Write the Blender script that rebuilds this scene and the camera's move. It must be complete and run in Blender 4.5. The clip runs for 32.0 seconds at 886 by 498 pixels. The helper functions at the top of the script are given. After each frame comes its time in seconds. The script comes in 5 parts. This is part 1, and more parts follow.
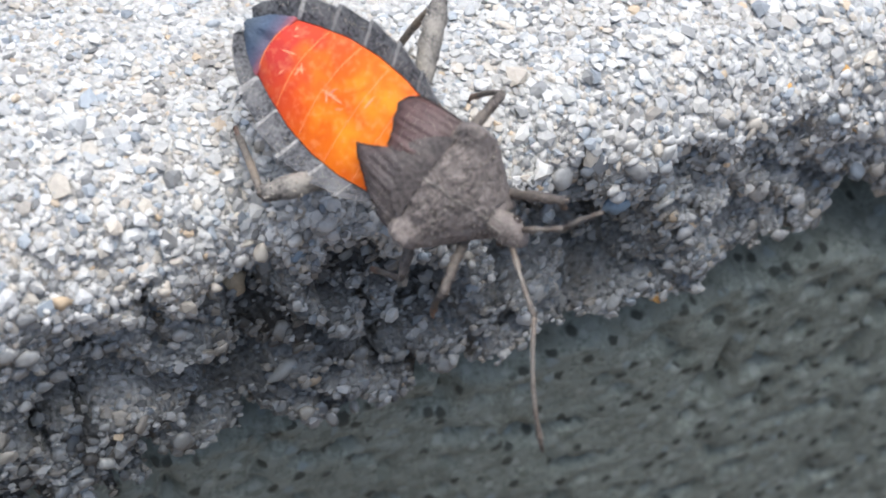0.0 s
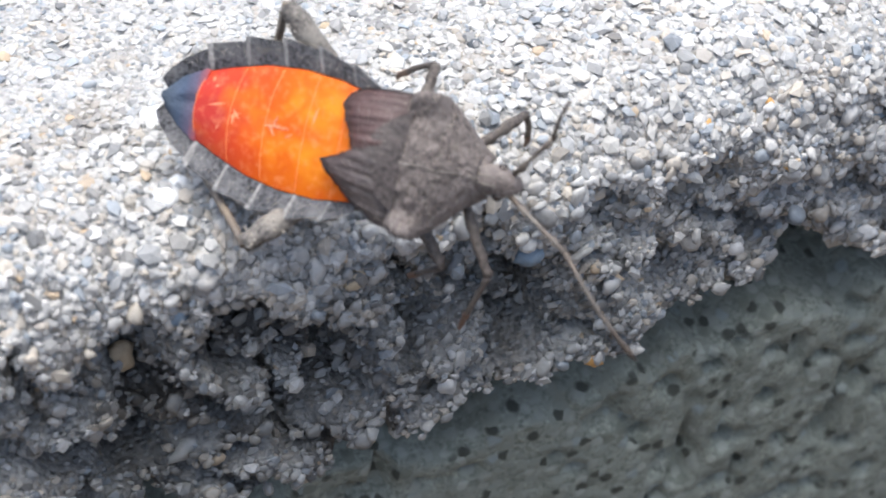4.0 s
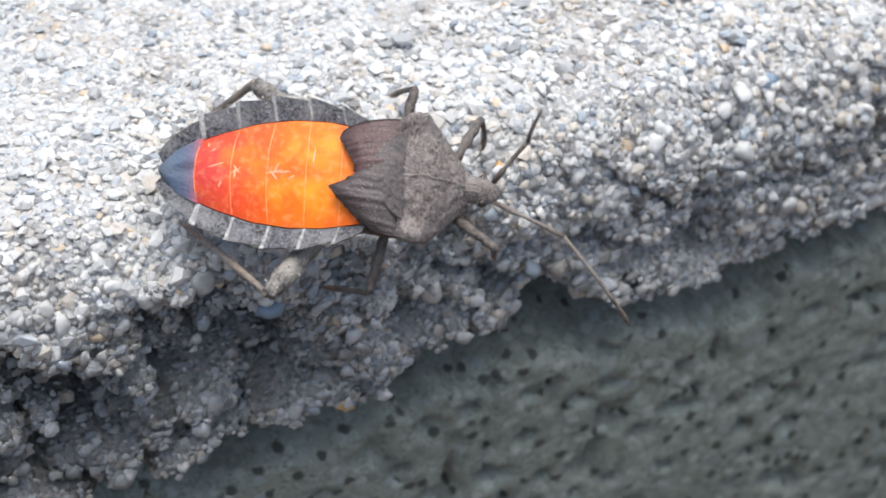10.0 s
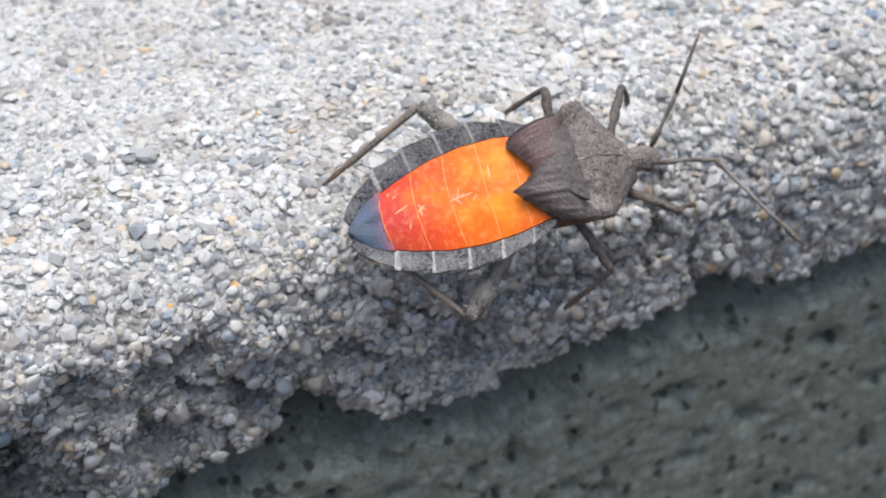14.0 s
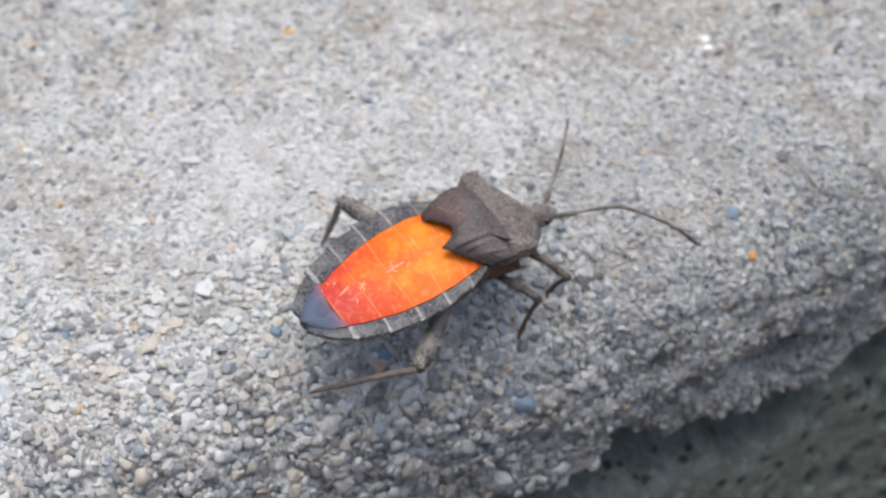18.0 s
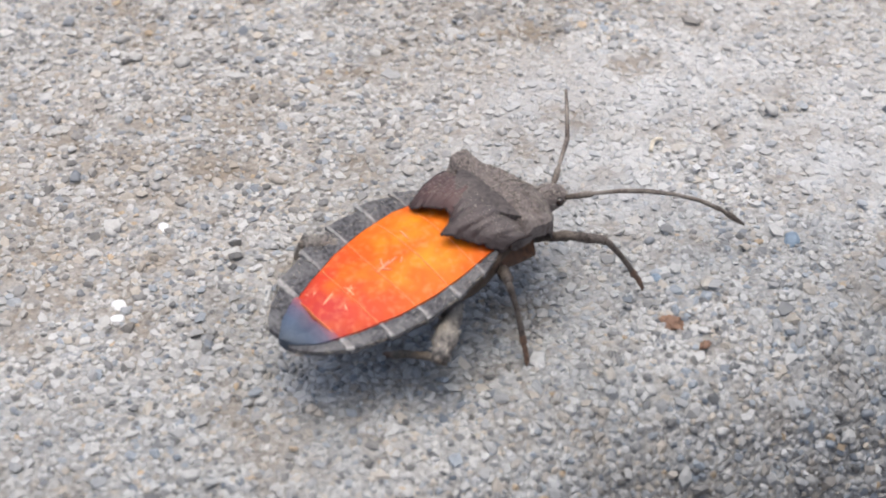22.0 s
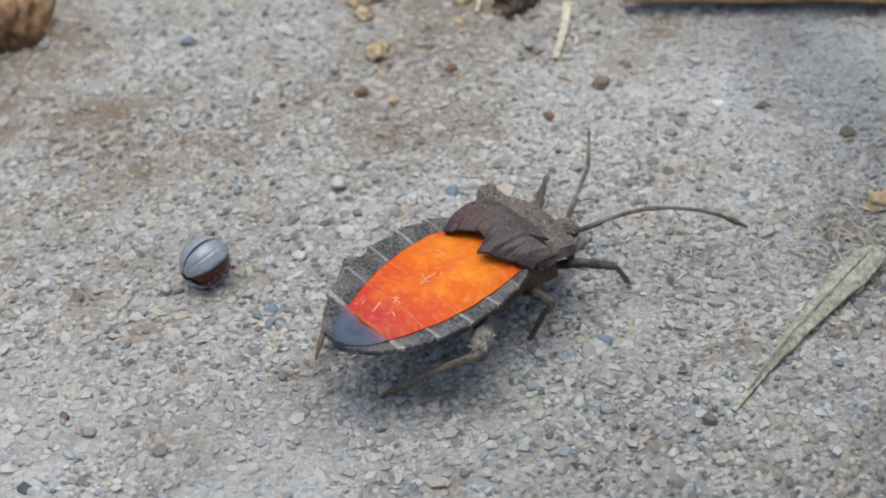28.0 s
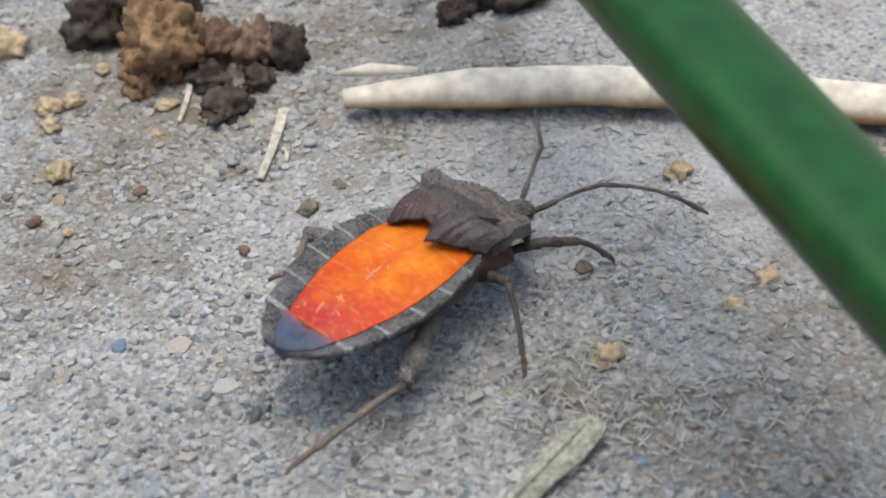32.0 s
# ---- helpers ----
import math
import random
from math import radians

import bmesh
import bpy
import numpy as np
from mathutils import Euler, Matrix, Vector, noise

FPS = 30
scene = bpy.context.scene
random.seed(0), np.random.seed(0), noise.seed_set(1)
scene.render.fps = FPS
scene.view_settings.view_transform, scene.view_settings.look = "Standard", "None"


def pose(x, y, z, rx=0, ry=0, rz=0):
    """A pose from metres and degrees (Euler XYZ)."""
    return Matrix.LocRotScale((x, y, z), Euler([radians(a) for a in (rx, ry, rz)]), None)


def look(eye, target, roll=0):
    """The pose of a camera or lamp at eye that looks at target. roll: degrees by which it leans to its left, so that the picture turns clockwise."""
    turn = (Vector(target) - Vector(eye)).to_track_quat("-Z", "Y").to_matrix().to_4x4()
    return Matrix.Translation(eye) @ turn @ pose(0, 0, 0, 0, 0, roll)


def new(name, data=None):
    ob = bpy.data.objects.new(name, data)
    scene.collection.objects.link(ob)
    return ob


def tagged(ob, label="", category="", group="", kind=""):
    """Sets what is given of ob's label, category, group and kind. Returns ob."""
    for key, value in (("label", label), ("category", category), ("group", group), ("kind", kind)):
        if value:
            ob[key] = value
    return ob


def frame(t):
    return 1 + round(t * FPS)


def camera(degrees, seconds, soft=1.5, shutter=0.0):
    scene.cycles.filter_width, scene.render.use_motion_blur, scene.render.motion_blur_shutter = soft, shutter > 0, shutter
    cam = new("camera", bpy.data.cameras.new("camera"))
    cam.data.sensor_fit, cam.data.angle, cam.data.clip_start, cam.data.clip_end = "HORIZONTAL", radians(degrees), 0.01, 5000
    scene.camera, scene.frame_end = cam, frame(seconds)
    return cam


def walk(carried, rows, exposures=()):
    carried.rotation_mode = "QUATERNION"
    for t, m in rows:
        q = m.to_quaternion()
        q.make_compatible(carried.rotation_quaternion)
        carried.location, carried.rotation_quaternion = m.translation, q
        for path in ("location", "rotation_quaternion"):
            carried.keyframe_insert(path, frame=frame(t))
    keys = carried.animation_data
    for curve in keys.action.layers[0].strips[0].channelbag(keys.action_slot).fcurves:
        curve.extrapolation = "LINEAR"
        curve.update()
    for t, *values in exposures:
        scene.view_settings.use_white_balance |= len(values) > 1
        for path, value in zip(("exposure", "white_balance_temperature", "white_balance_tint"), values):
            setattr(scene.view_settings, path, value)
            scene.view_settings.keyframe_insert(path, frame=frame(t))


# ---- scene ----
cam = camera(24.00, 32.0, soft=1.9)
PATH = [
    (0, (-0.02762, -0.07232, 0.08122), (-0.01186, 0.00720, -0.00726), 9.08),
    (0.5, (-0.02126, -0.07426, 0.08052), (-0.00824, 0.00601, -0.00772), 6.44),
    (1, (-0.01666, -0.07508, 0.08119), (-0.00537, 0.00564, -0.00688), 4.78),
    (1.5, (-0.01685, -0.07497, 0.08027), (-0.00424, 0.00642, -0.00701), 4.95),
    (2, (-0.01552, -0.07120, 0.07392), (-0.00327, 0.01157, -0.01210), 4.17),
    (2.5, (-0.01747, -0.07295, 0.07764), (-0.00457, 0.01001, -0.00810), 4.79),
    (3, (-0.01688, -0.07448, 0.07734), (-0.00516, 0.00979, -0.00729), 4.22),
    (3.5, (-0.01441, -0.07431, 0.07200), (-0.00542, 0.01330, -0.00951), 2.26),
    (5.5, (-0.01993, -0.07049, 0.07167), (-0.00681, 0.01693, -0.00948), 4.86),
    (6, (-0.01985, -0.07199, 0.07458), (-0.00694, 0.01499, -0.00708), 4.94),
    (6.5, (-0.01905, -0.07589, 0.07694), (-0.00589, 0.01183, -0.00387), 4.81),
    (7, (-0.01757, -0.07584, 0.07778), (-0.00449, 0.01152, -0.00343), 5.00),
    (7.5, (-0.01266, -0.07726, 0.07697), (-0.00194, 0.01106, -0.00356), 3.69),
    (8, (-0.01084, -0.07846, 0.07798), (0.00038, 0.00963, -0.00273), 3.81),
    (8.5, (-0.00864, -0.07994, 0.07774), (0.00259, 0.00864, -0.00244), 3.56),
    (9, (-0.00554, -0.08035, 0.07723), (0.00477, 0.00856, -0.00270), 2.98),
    (9.5, (-0.00399, -0.07918, 0.07687), (0.00713, 0.00976, -0.00292), 3.21),
    (10, (-0.00316, -0.07984, 0.07930), (0.00883, 0.00869, -0.00081), 3.66),
    (10.5, (0.00201, -0.07855, 0.08051), (0.01177, 0.00966, -0.00026), 2.65),
    (11, (0.00525, -0.07727, 0.08083), (0.01409, 0.01106, 0.00009), 2.06),
    (11.5, (0.00935, -0.07601, 0.08012), (0.01648, 0.01282, -0.00025), 1.04),
    (12, (0.01066, -0.07486, 0.08094), (0.01816, 0.01368, 0.00029), 1.19),
    (12.5, (0.01102, -0.07462, 0.08222), (0.01930, 0.01355, 0.00124), 1.54),
    (13, (0.01233, -0.07496, 0.08285), (0.02068, 0.01341, 0.00209), 1.49),
    (13.5, (0.01443, -0.07516, 0.08192), (0.02247, 0.01414, 0.00217), 1.10),
    (15.5, (0.03329, -0.06861, 0.08852), (0.04019, 0.02012, 0.00802), 0.04),
    (16, (0.03804, -0.06673, 0.08976), (0.04556, 0.02222, 0.00957), 0.04),
    (16.5, (0.04264, -0.06549, 0.09039), (0.05068, 0.02421, 0.01108), -0.07),
    (17, (0.04841, -0.06346, 0.09210), (0.05611, 0.02610, 0.01259), -0.25),
    (17.5, (0.05247, -0.06127, 0.09314), (0.06180, 0.02830, 0.01383), 0.31),
    (18, (0.05910, -0.05919, 0.09552), (0.06708, 0.02982, 0.01543), -0.22),
    (18.5, (0.06639, -0.05634, 0.09555), (0.07335, 0.03312, 0.01588), -0.78),
    (19, (0.06971, -0.05050, 0.09003), (0.07852, 0.04000, 0.01172), -0.04),
    (19.5, (0.07654, -0.04494, 0.08664), (0.08353, 0.04593, 0.00857), -0.32),
    (20, (0.07896, -0.03794, 0.08354), (0.08768, 0.05236, 0.00499), 0.71),
    (20.5, (0.08753, -0.02921, 0.07808), (0.09272, 0.06124, -0.00061), -0.05),
    (21, (0.09381, -0.02291, 0.07255), (0.09859, 0.06941, -0.00396), -0.26),
    (21.5, (0.10410, -0.01909, 0.07744), (0.10329, 0.07097, -0.00186), -1.99),
    (22, (0.10756, -0.01671, 0.07760), (0.10912, 0.07410, -0.00082), -1.19),
    (22.5, (0.11152, -0.01447, 0.07831), (0.11445, 0.07738, 0.00114), -0.57),
    (23, (0.12007, -0.00981, 0.08078), (0.12007, 0.08066, 0.00195), -1.49),
    (23.5, (0.12397, -0.00859, 0.08136), (0.12534, 0.08230, 0.00302), -1.00),
    (24, (0.13101, -0.00816, 0.08070), (0.13094, 0.08394, 0.00377), -1.43),
    (24.5, (0.13625, -0.00792, 0.07958), (0.13601, 0.08528, 0.00400), -1.83),
    (25, (0.14109, -0.00551, 0.08048), (0.14036, 0.08677, 0.00376), -1.99),
    (25.5, (0.14510, -0.00226, 0.08183), (0.14382, 0.08918, 0.00413), -2.06),
    (27.5, (0.15957, 0.00281, 0.08387), (0.15650, 0.09442, 0.00642), -3.68),
    (28, (0.16566, 0.00439, 0.08376), (0.16085, 0.09619, 0.00663), -4.54),
    (28.5, (0.17098, 0.00871, 0.08318), (0.16496, 0.09959, 0.00505), -5.39),
    (29, (0.17539, 0.01253, 0.08188), (0.16866, 0.10354, 0.00396), -5.85),
    (29.5, (0.17549, 0.01541, 0.08056), (0.17106, 0.10680, 0.00291), -5.02),
    (30, (0.17822, 0.01899, 0.08040), (0.17289, 0.10956, 0.00185), -5.55),
    (30.5, (0.17970, 0.02162, 0.07943), (0.17447, 0.11212, 0.00081), -5.63),
    (31, (0.17961, 0.02287, 0.07819), (0.17590, 0.11400, 0.00020), -4.94),
    (31.5, (0.17938, 0.02426, 0.07713), (0.17764, 0.11580, -0.00045), -4.24),
    (32, (0.18277, 0.02522, 0.07747), (0.17912, 0.11667, -0.00015), -5.04),
]
# seconds, stops, kelvin, tint
EXPOSURES = [
    (0.0, 1.03, 5790, 3.5), (1.0, 1.18, 5800, 3.5), (2.0, 1.24, 5810, 3.5), (3.0, 1.16, 5830, 4), (6.0, 1.06, 5890, 5), (7.0, 0.88, 5870, 4), (9.0, 1.07, 5840, 3.5), (13.0, 0.93, 5890, 4), (16.0, 0.7, 5900, 5), (18.0, 0.58, 5920, 5),
    (20.0, 0.55, 6030, 7), (21.0, 0.57, 6040, 7), (22.0, 0.6, 6110, 7), (23.0, 0.15, 6140, 6), (25.0, 0.19, 6020, 4), (28.0, 0.17, 5930, 2), (32.0, 0.24, 5880, 2.5),
]
# a close-up lens: what lies much nearer or farther than the insect goes soft
cam.data.dof.use_dof, cam.data.dof.focus_distance, cam.data.dof.aperture_fstop = True, 0.1205, 68
walk(cam, [(t, look(eye, target, roll)) for t, eye, target, roll in PATH], EXPOSURES)

# ---- world and sun ----
CM = 0.01
EDGE = radians(20.5)
SUN_ELEVATION, SUN_HEADING = radians(89), EDGE + radians(100)
world = bpy.data.worlds.new("world")
scene.world = world
world.use_nodes = True
sky = world.node_tree.nodes.new("ShaderNodeTexSky")
sky.sky_type, sky.sun_disc = "NISHITA", False
sky.air_density, sky.dust_density, sky.ozone_density = 0.7, 6.0, 0.5
sky.sun_elevation, sky.sun_rotation = SUN_ELEVATION, radians(90) - SUN_HEADING
back = world.node_tree.nodes["Background"]
back.inputs["Strength"].default_value = 0.16
world.node_tree.links.new(sky.outputs["Color"], back.inputs["Color"])
sun = bpy.data.lights.new("sun", "SUN")
sun.energy, sun.angle, sun.color = 0.68, radians(60), (1.0, 0.96, 0.9)
sun_lamp = new("sun", sun)
toward = Vector((math.cos(SUN_HEADING) * math.cos(SUN_ELEVATION), math.sin(SUN_HEADING) * math.cos(SUN_ELEVATION), math.sin(SUN_ELEVATION)))
sun_lamp.matrix_world = look(toward, (0, 0, 0))


# ---- materials ----
def material(name, base, rough=0.7, scale=2500.0, vary=0.3, bump=0.3, spec=0.4, second=None, blotch=0.25, coat=0.0):
    """A plain surface with grain and blotches at two scales. scale: grains in a metre."""
    m = bpy.data.materials.new(name)
    m.use_nodes = True
    nt = m.node_tree
    p = nt.nodes["Principled BSDF"]
    link, make = nt.links.new, nt.nodes.new
    where = make("ShaderNodeTexCoord").outputs["Object"]

    def noisy(s, detail):
        n = make("ShaderNodeTexNoise")
        n.inputs["Scale"].default_value, n.inputs["Detail"].default_value = s, detail
        link(where, n.inputs["Vector"])
        return n.outputs["Fac"]

    def mixed(fac, a, b):
        n = make("ShaderNodeMix")
        n.data_type = "RGBA"
        for value, slot in ((a, 6), (b, 7)):
            if isinstance(value, tuple):
                n.inputs[slot].default_value = (*value, 1)
            else:
                link(value, n.inputs[slot])
        link(fac, n.inputs[0])
        return n.outputs[2]

    def ramped(value, low, high):
        n = make("ShaderNodeMapRange")
        n.inputs["From Min"].default_value, n.inputs["From Max"].default_value = low, high
        link(value, n.inputs["Value"])
        return n.outputs["Result"]

    fine, coarse = noisy(scale, 4), noisy(scale / 8, 3)
    dark = tuple(c * (1 - vary) for c in base)
    light = tuple(min(1, c * (1 + vary)) for c in base)
    color = mixed(ramped(fine, 0.3, 0.7), dark, light)
    other = second or tuple(c * 0.7 for c in base)
    n = make("ShaderNodeMath")
    n.operation = "MULTIPLY"
    link(ramped(coarse, 0.45, 0.65), n.inputs[0])
    n.inputs[1].default_value = blotch
    color = mixed(n.outputs[0], color, other)
    link(color, p.inputs["Base Color"])
    b = make("ShaderNodeBump")
    b.inputs["Strength"].default_value, b.inputs["Distance"].default_value = bump, 0.4 / scale
    link(fine, b.inputs["Height"])
    link(b.outputs["Normal"], p.inputs["Normal"])
    p.inputs["Roughness"].default_value, p.inputs["Specular IOR Level"].default_value = rough, spec
    p.inputs["Coat Weight"].default_value = coat
    return m, nt, p, color, mixed, ramped, where


def ramp_nodes(nt, value, stops, constant=False):
    r = nt.nodes.new("ShaderNodeValToRGB")
    r.color_ramp.interpolation = "CONSTANT" if constant else "LINEAR"
    while len(r.color_ramp.elements) < len(stops):
        r.color_ramp.elements.new(0.5)
    for e, (at, c) in zip(r.color_ramp.elements, stops):
        e.position, e.color = at, (*c, 1)
    nt.links.new(value, r.inputs["Fac"])
    return r.outputs["Color"]


def stained(m, nt, p, color, mixed, ramped, where):
    """White lime, brown dirt, damp, and grime tints with painted shade, carried as attributes."""
    for name, tint in (("lime", (0.52, 0.515, 0.495)), ("dirt", (0.20, 0.155, 0.105)), ("moss_shade", (0.11, 0.12, 0.10)), ("slate", (0.42, 0.45, 0.48)), ("film_shade", (0.04, 0.037, 0.033))):
        a = nt.nodes.new("ShaderNodeAttribute")
        a.attribute_name = name
        if name == "slate":
            # damp stone keeps its grain: darker, bluer and glossier
            wet = nt.nodes.new("ShaderNodeMix")
            wet.data_type, wet.blend_type = "RGBA", "MULTIPLY"
            wet.inputs[0].default_value = 1
            wet.inputs[7].default_value = (*tint, 1)
            nt.links.new(color, wet.inputs[6])
            gloss = nt.nodes.new("ShaderNodeMapRange")
            gloss.inputs["To Min"].default_value, gloss.inputs["To Max"].default_value = p.inputs["Roughness"].default_value, 0.25
            nt.links.new(a.outputs["Fac"], gloss.inputs["Value"])
            nt.links.new(gloss.outputs["Result"], p.inputs["Roughness"])
            tint = wet.outputs[2]
        color = mixed(a.outputs["Fac"], color, tint)
    nt.links.new(color, p.inputs["Base Color"])
    return m


STONES = [
    (0.0, (0.40, 0.388, 0.36)), (0.13, (0.33, 0.322, 0.305)), (0.22, (0.445, 0.43, 0.40)), (0.33, (0.465, 0.452, 0.424)),
    (0.43, (0.19, 0.187, 0.18)), (0.52, (0.47, 0.452, 0.418)), (0.60, (0.275, 0.298, 0.315)), (0.66, (0.42, 0.375, 0.31)),
    (0.72, (0.485, 0.472, 0.45)), (0.77, (0.415, 0.365, 0.30)), (0.81, (0.30, 0.30, 0.292)), (0.87, (0.31, 0.28, 0.24)),
    (0.91, (0.165, 0.182, 0.2)), (0.945, (0.125, 0.122, 0.116)), (0.992, (0.43, 0.325, 0.21)),
]


def stone_material(name, source):
    m, nt, p, color, mixed, ramped, where = material(name, (0.4, 0.4, 0.4), 0.6, 3500, 0.3, 0.4, 0.4)
    n = nt.nodes.new("ShaderNodeNewGeometry" if source == "island" else "ShaderNodeObjectInfo")
    pick = ramp_nodes(nt, n.outputs["Random Per Island" if source == "island" else "Random"], STONES, True)
    mul = nt.nodes.new("ShaderNodeMix")
    mul.data_type, mul.blend_type = "RGBA", "MULTIPLY"
    mul.inputs[0].default_value = 1
    nt.links.new(pick, mul.inputs[6])
    tint = ramped(color, 0.1, 0.5)
    soft = nt.nodes.new("ShaderNodeMapRange")
    soft.inputs["To Min"].default_value, soft.inputs["To Max"].default_value = 0.75, 1.15
    nt.links.new(tint, soft.inputs["Value"])
    nt.links.new(soft.outputs["Result"], mul.inputs[7])
    nt.links.new(mul.outputs[2], p.inputs["Base Color"])
    if source == "island":
        return stained(m, nt, p, mul.outputs[2], mixed, ramped, where)
    return m


def packed(name, base, size, joint, palette):
    """Small stones packed in cement: cells with a tone of their own and rounded tops. size: cells in a metre."""
    m, nt, p, color, mixed, ramped, where = material(name, base, 0.85, 3000, 0.4, 0.9, 0.3, tuple(c * 0.65 for c in base), 0.6)
    bend = nt.nodes.new("ShaderNodeTexNoise")
    bend.inputs["Scale"].default_value, bend.inputs["Detail"].default_value = size * 1.3, 2
    nt.links.new(where, bend.inputs["Vector"])
    push = nt.nodes.new("ShaderNodeVectorMath")
    push.operation = "MULTIPLY_ADD"
    push.inputs[1].default_value = (0.5 / size,) * 3
    nt.links.new(bend.outputs["Color"], push.inputs[0])
    nt.links.new(where, push.inputs[2])
    cell = nt.nodes.new("ShaderNodeTexVoronoi")
    cell.inputs["Scale"].default_value = size
    nt.links.new(push.outputs[0], cell.inputs["Vector"])
    sep = nt.nodes.new("ShaderNodeSeparateColor")
    nt.links.new(cell.outputs["Color"], sep.inputs[0])
    stones = ramp_nodes(nt, sep.outputs[0], palette, True)
    color = mixed(ramped(cell.outputs["Distance"], 0.38, 0.62), stones, color)
    b = nt.nodes.new("ShaderNodeBump")
    b.inputs["Strength"].default_value, b.inputs["Distance"].default_value = joint, 0.5 / size
    b.invert = True
    nt.links.new(cell.outputs["Distance"], b.inputs["Height"])
    nt.links.new(p.inputs["Normal"].links[0].from_socket, b.inputs["Normal"])
    nt.links.new(b.outputs["Normal"], p.inputs["Normal"])
    return stained(m, nt, p, color, mixed, ramped, where)


CONCRETE = packed("concrete", (0.37, 0.355, 0.325), 2600, 1.0, STONES)
GRAIN = stone_material("aggregate_grain", "island")
PEBBLE = stone_material("pebble_stone", "object")
DAMP = [(0.0, (0.18, 0.192, 0.158)), (0.3, (0.205, 0.217, 0.184)), (0.46, (0.135, 0.144, 0.115)), (0.62, (0.245, 0.26, 0.222)), (0.72, (0.05, 0.053, 0.042)), (0.83, (0.185, 0.198, 0.165)), (0.96, (0.195, 0.22, 0.205))]
WALL = packed("damp_wall", (0.178, 0.19, 0.155), 1100, 0.3, DAMP)
UNSEEN_GREY = material("unseen_wall_grey", (0.40, 0.395, 0.38), 0.9, 60, 0.3, 0.8, 0.3)[0]
SOIL = material("soil", (0.13, 0.10, 0.07), 0.95, 400, 0.4, 0.9, 0.2)[0]


def solid(name, base, **kw):
    return material(name, base, **kw)[0]


def along(name, axis, stops, low, high, **kw):
    """A colour that changes along one axis of the thing, from low to high in centimetres."""
    m, nt, p, color, mixed, ramped, where = material(name, stops[0][1], **kw)
    sep = nt.nodes.new("ShaderNodeSeparateXYZ")
    nt.links.new(where, sep.inputs[0])
    pick = ramp_nodes(nt, ramped(sep.outputs[axis], low * CM, high * CM), stops)
    g = nt.nodes.new("ShaderNodeTexNoise")
    g.inputs["Scale"].default_value, g.inputs["Detail"].default_value = 900, 4
    nt.links.new(where, g.inputs["Vector"])
    tone = nt.nodes.new("ShaderNodeMapRange")
    tone.inputs["From Min"].default_value, tone.inputs["From Max"].default_value = 0.3, 0.7
    tone.inputs["To Min"].default_value, tone.inputs["To Max"].default_value = 0.75, 1.2
    nt.links.new(g.outputs["Fac"], tone.inputs["Value"])
    mul = nt.nodes.new("ShaderNodeMix")
    mul.data_type, mul.blend_type = "RGBA", "MULTIPLY"
    mul.inputs[0].default_value = 1
    nt.links.new(pick, mul.inputs[6])
    nt.links.new(tone.outputs["Result"], mul.inputs[7])
    nt.links.new(mul.outputs[2], p.inputs["Base Color"])
    return m


def back_material():
    """Waxy orange that turns red towards the tail and along the middle."""
    m, nt, p, color, mixed, ramped, where = material("orange_back", (0.8, 0.2, 0.01), 0.45, 2500, 0.2, 0.2, 0.16)
    sep = nt.nodes.new("ShaderNodeSeparateXYZ")
    nt.links.new(where, sep.inputs[0])

    def math_node(kind, a, b):
        n = nt.nodes.new("ShaderNodeMath")
        n.operation = kind
        for slot, value in enumerate((a, b)):
            if isinstance(value, float):
                n.inputs[slot].default_value = value
            else:
                nt.links.new(value, n.inputs[slot])
        return n.outputs[0]

    def cloud(scale, detail):
        n = nt.nodes.new("ShaderNodeTexNoise")
        n.inputs["Scale"].default_value, n.inputs["Detail"].default_value = scale, detail
        nt.links.new(where, n.inputs["Vector"])
        return n.outputs["Fac"]

    middle = ramped(math_node("ABSOLUTE", sep.outputs["Y"], 0.0), 0.0012, 0.0)
    place = math_node("SUBTRACT", sep.outputs["X"], math_node("MULTIPLY", middle, 0.0016))
    place = math_node("ADD", place, math_node("MULTIPLY", math_node("SUBTRACT", cloud(450, 3), 0.5), 0.0042))
    tone = ramp_nodes(nt, ramped(place, -0.0045, 0.005), [(0.0, (0.45, 0.04, 0.028)), (0.2, (0.54, 0.05, 0.018)), (0.33, (0.60, 0.072, 0.008)), (0.46, (0.64, 0.11, 0.004)), (0.68, (0.67, 0.145, 0.004)), (1.0, (0.60, 0.09, 0.004))])
    # paler cells and redder clouds under the wax
    tone = mixed(math_node("MULTIPLY", ramped(cloud(420, 2), 0.48, 0.7), 0.45), tone, (0.76, 0.235, 0.012))
    tone = mixed(math_node("MULTIPLY", ramped(cloud(1100, 4), 0.48, 0.7), 0.4), tone, (0.55, 0.07, 0.01))
    # yellower halves on either side of the middle
    flanking = ramped(math_node("ABSOLUTE", math_node("SUBTRACT", math_node("ABSOLUTE", sep.outputs["Y"], 0.0), 0.0014), 0.0), 0.0013, 0.0003)
    fore = math_node("MULTIPLY", ramped(place, -0.0012, 0.001), ramped(place, 0.0048, 0.0028))
    patch = math_node("MULTIPLY", math_node("MULTIPLY", flanking, fore), ramped(cloud(600, 3), 0.36, 0.56))
    tone = mixed(math_node("MULTIPLY", patch, 0.75), tone, (0.80, 0.29, 0.012))
    # fine pale mottling that also paints a whitish glare over the back
    pale_veil = math_node("MULTIPLY", ramped(cloud(2600, 5), 0.5, 0.75), 0.24)
    tone = mixed(pale_veil, tone, (0.86, 0.42, 0.2))
    nt.links.new(tone, p.inputs["Base Color"])
    return m


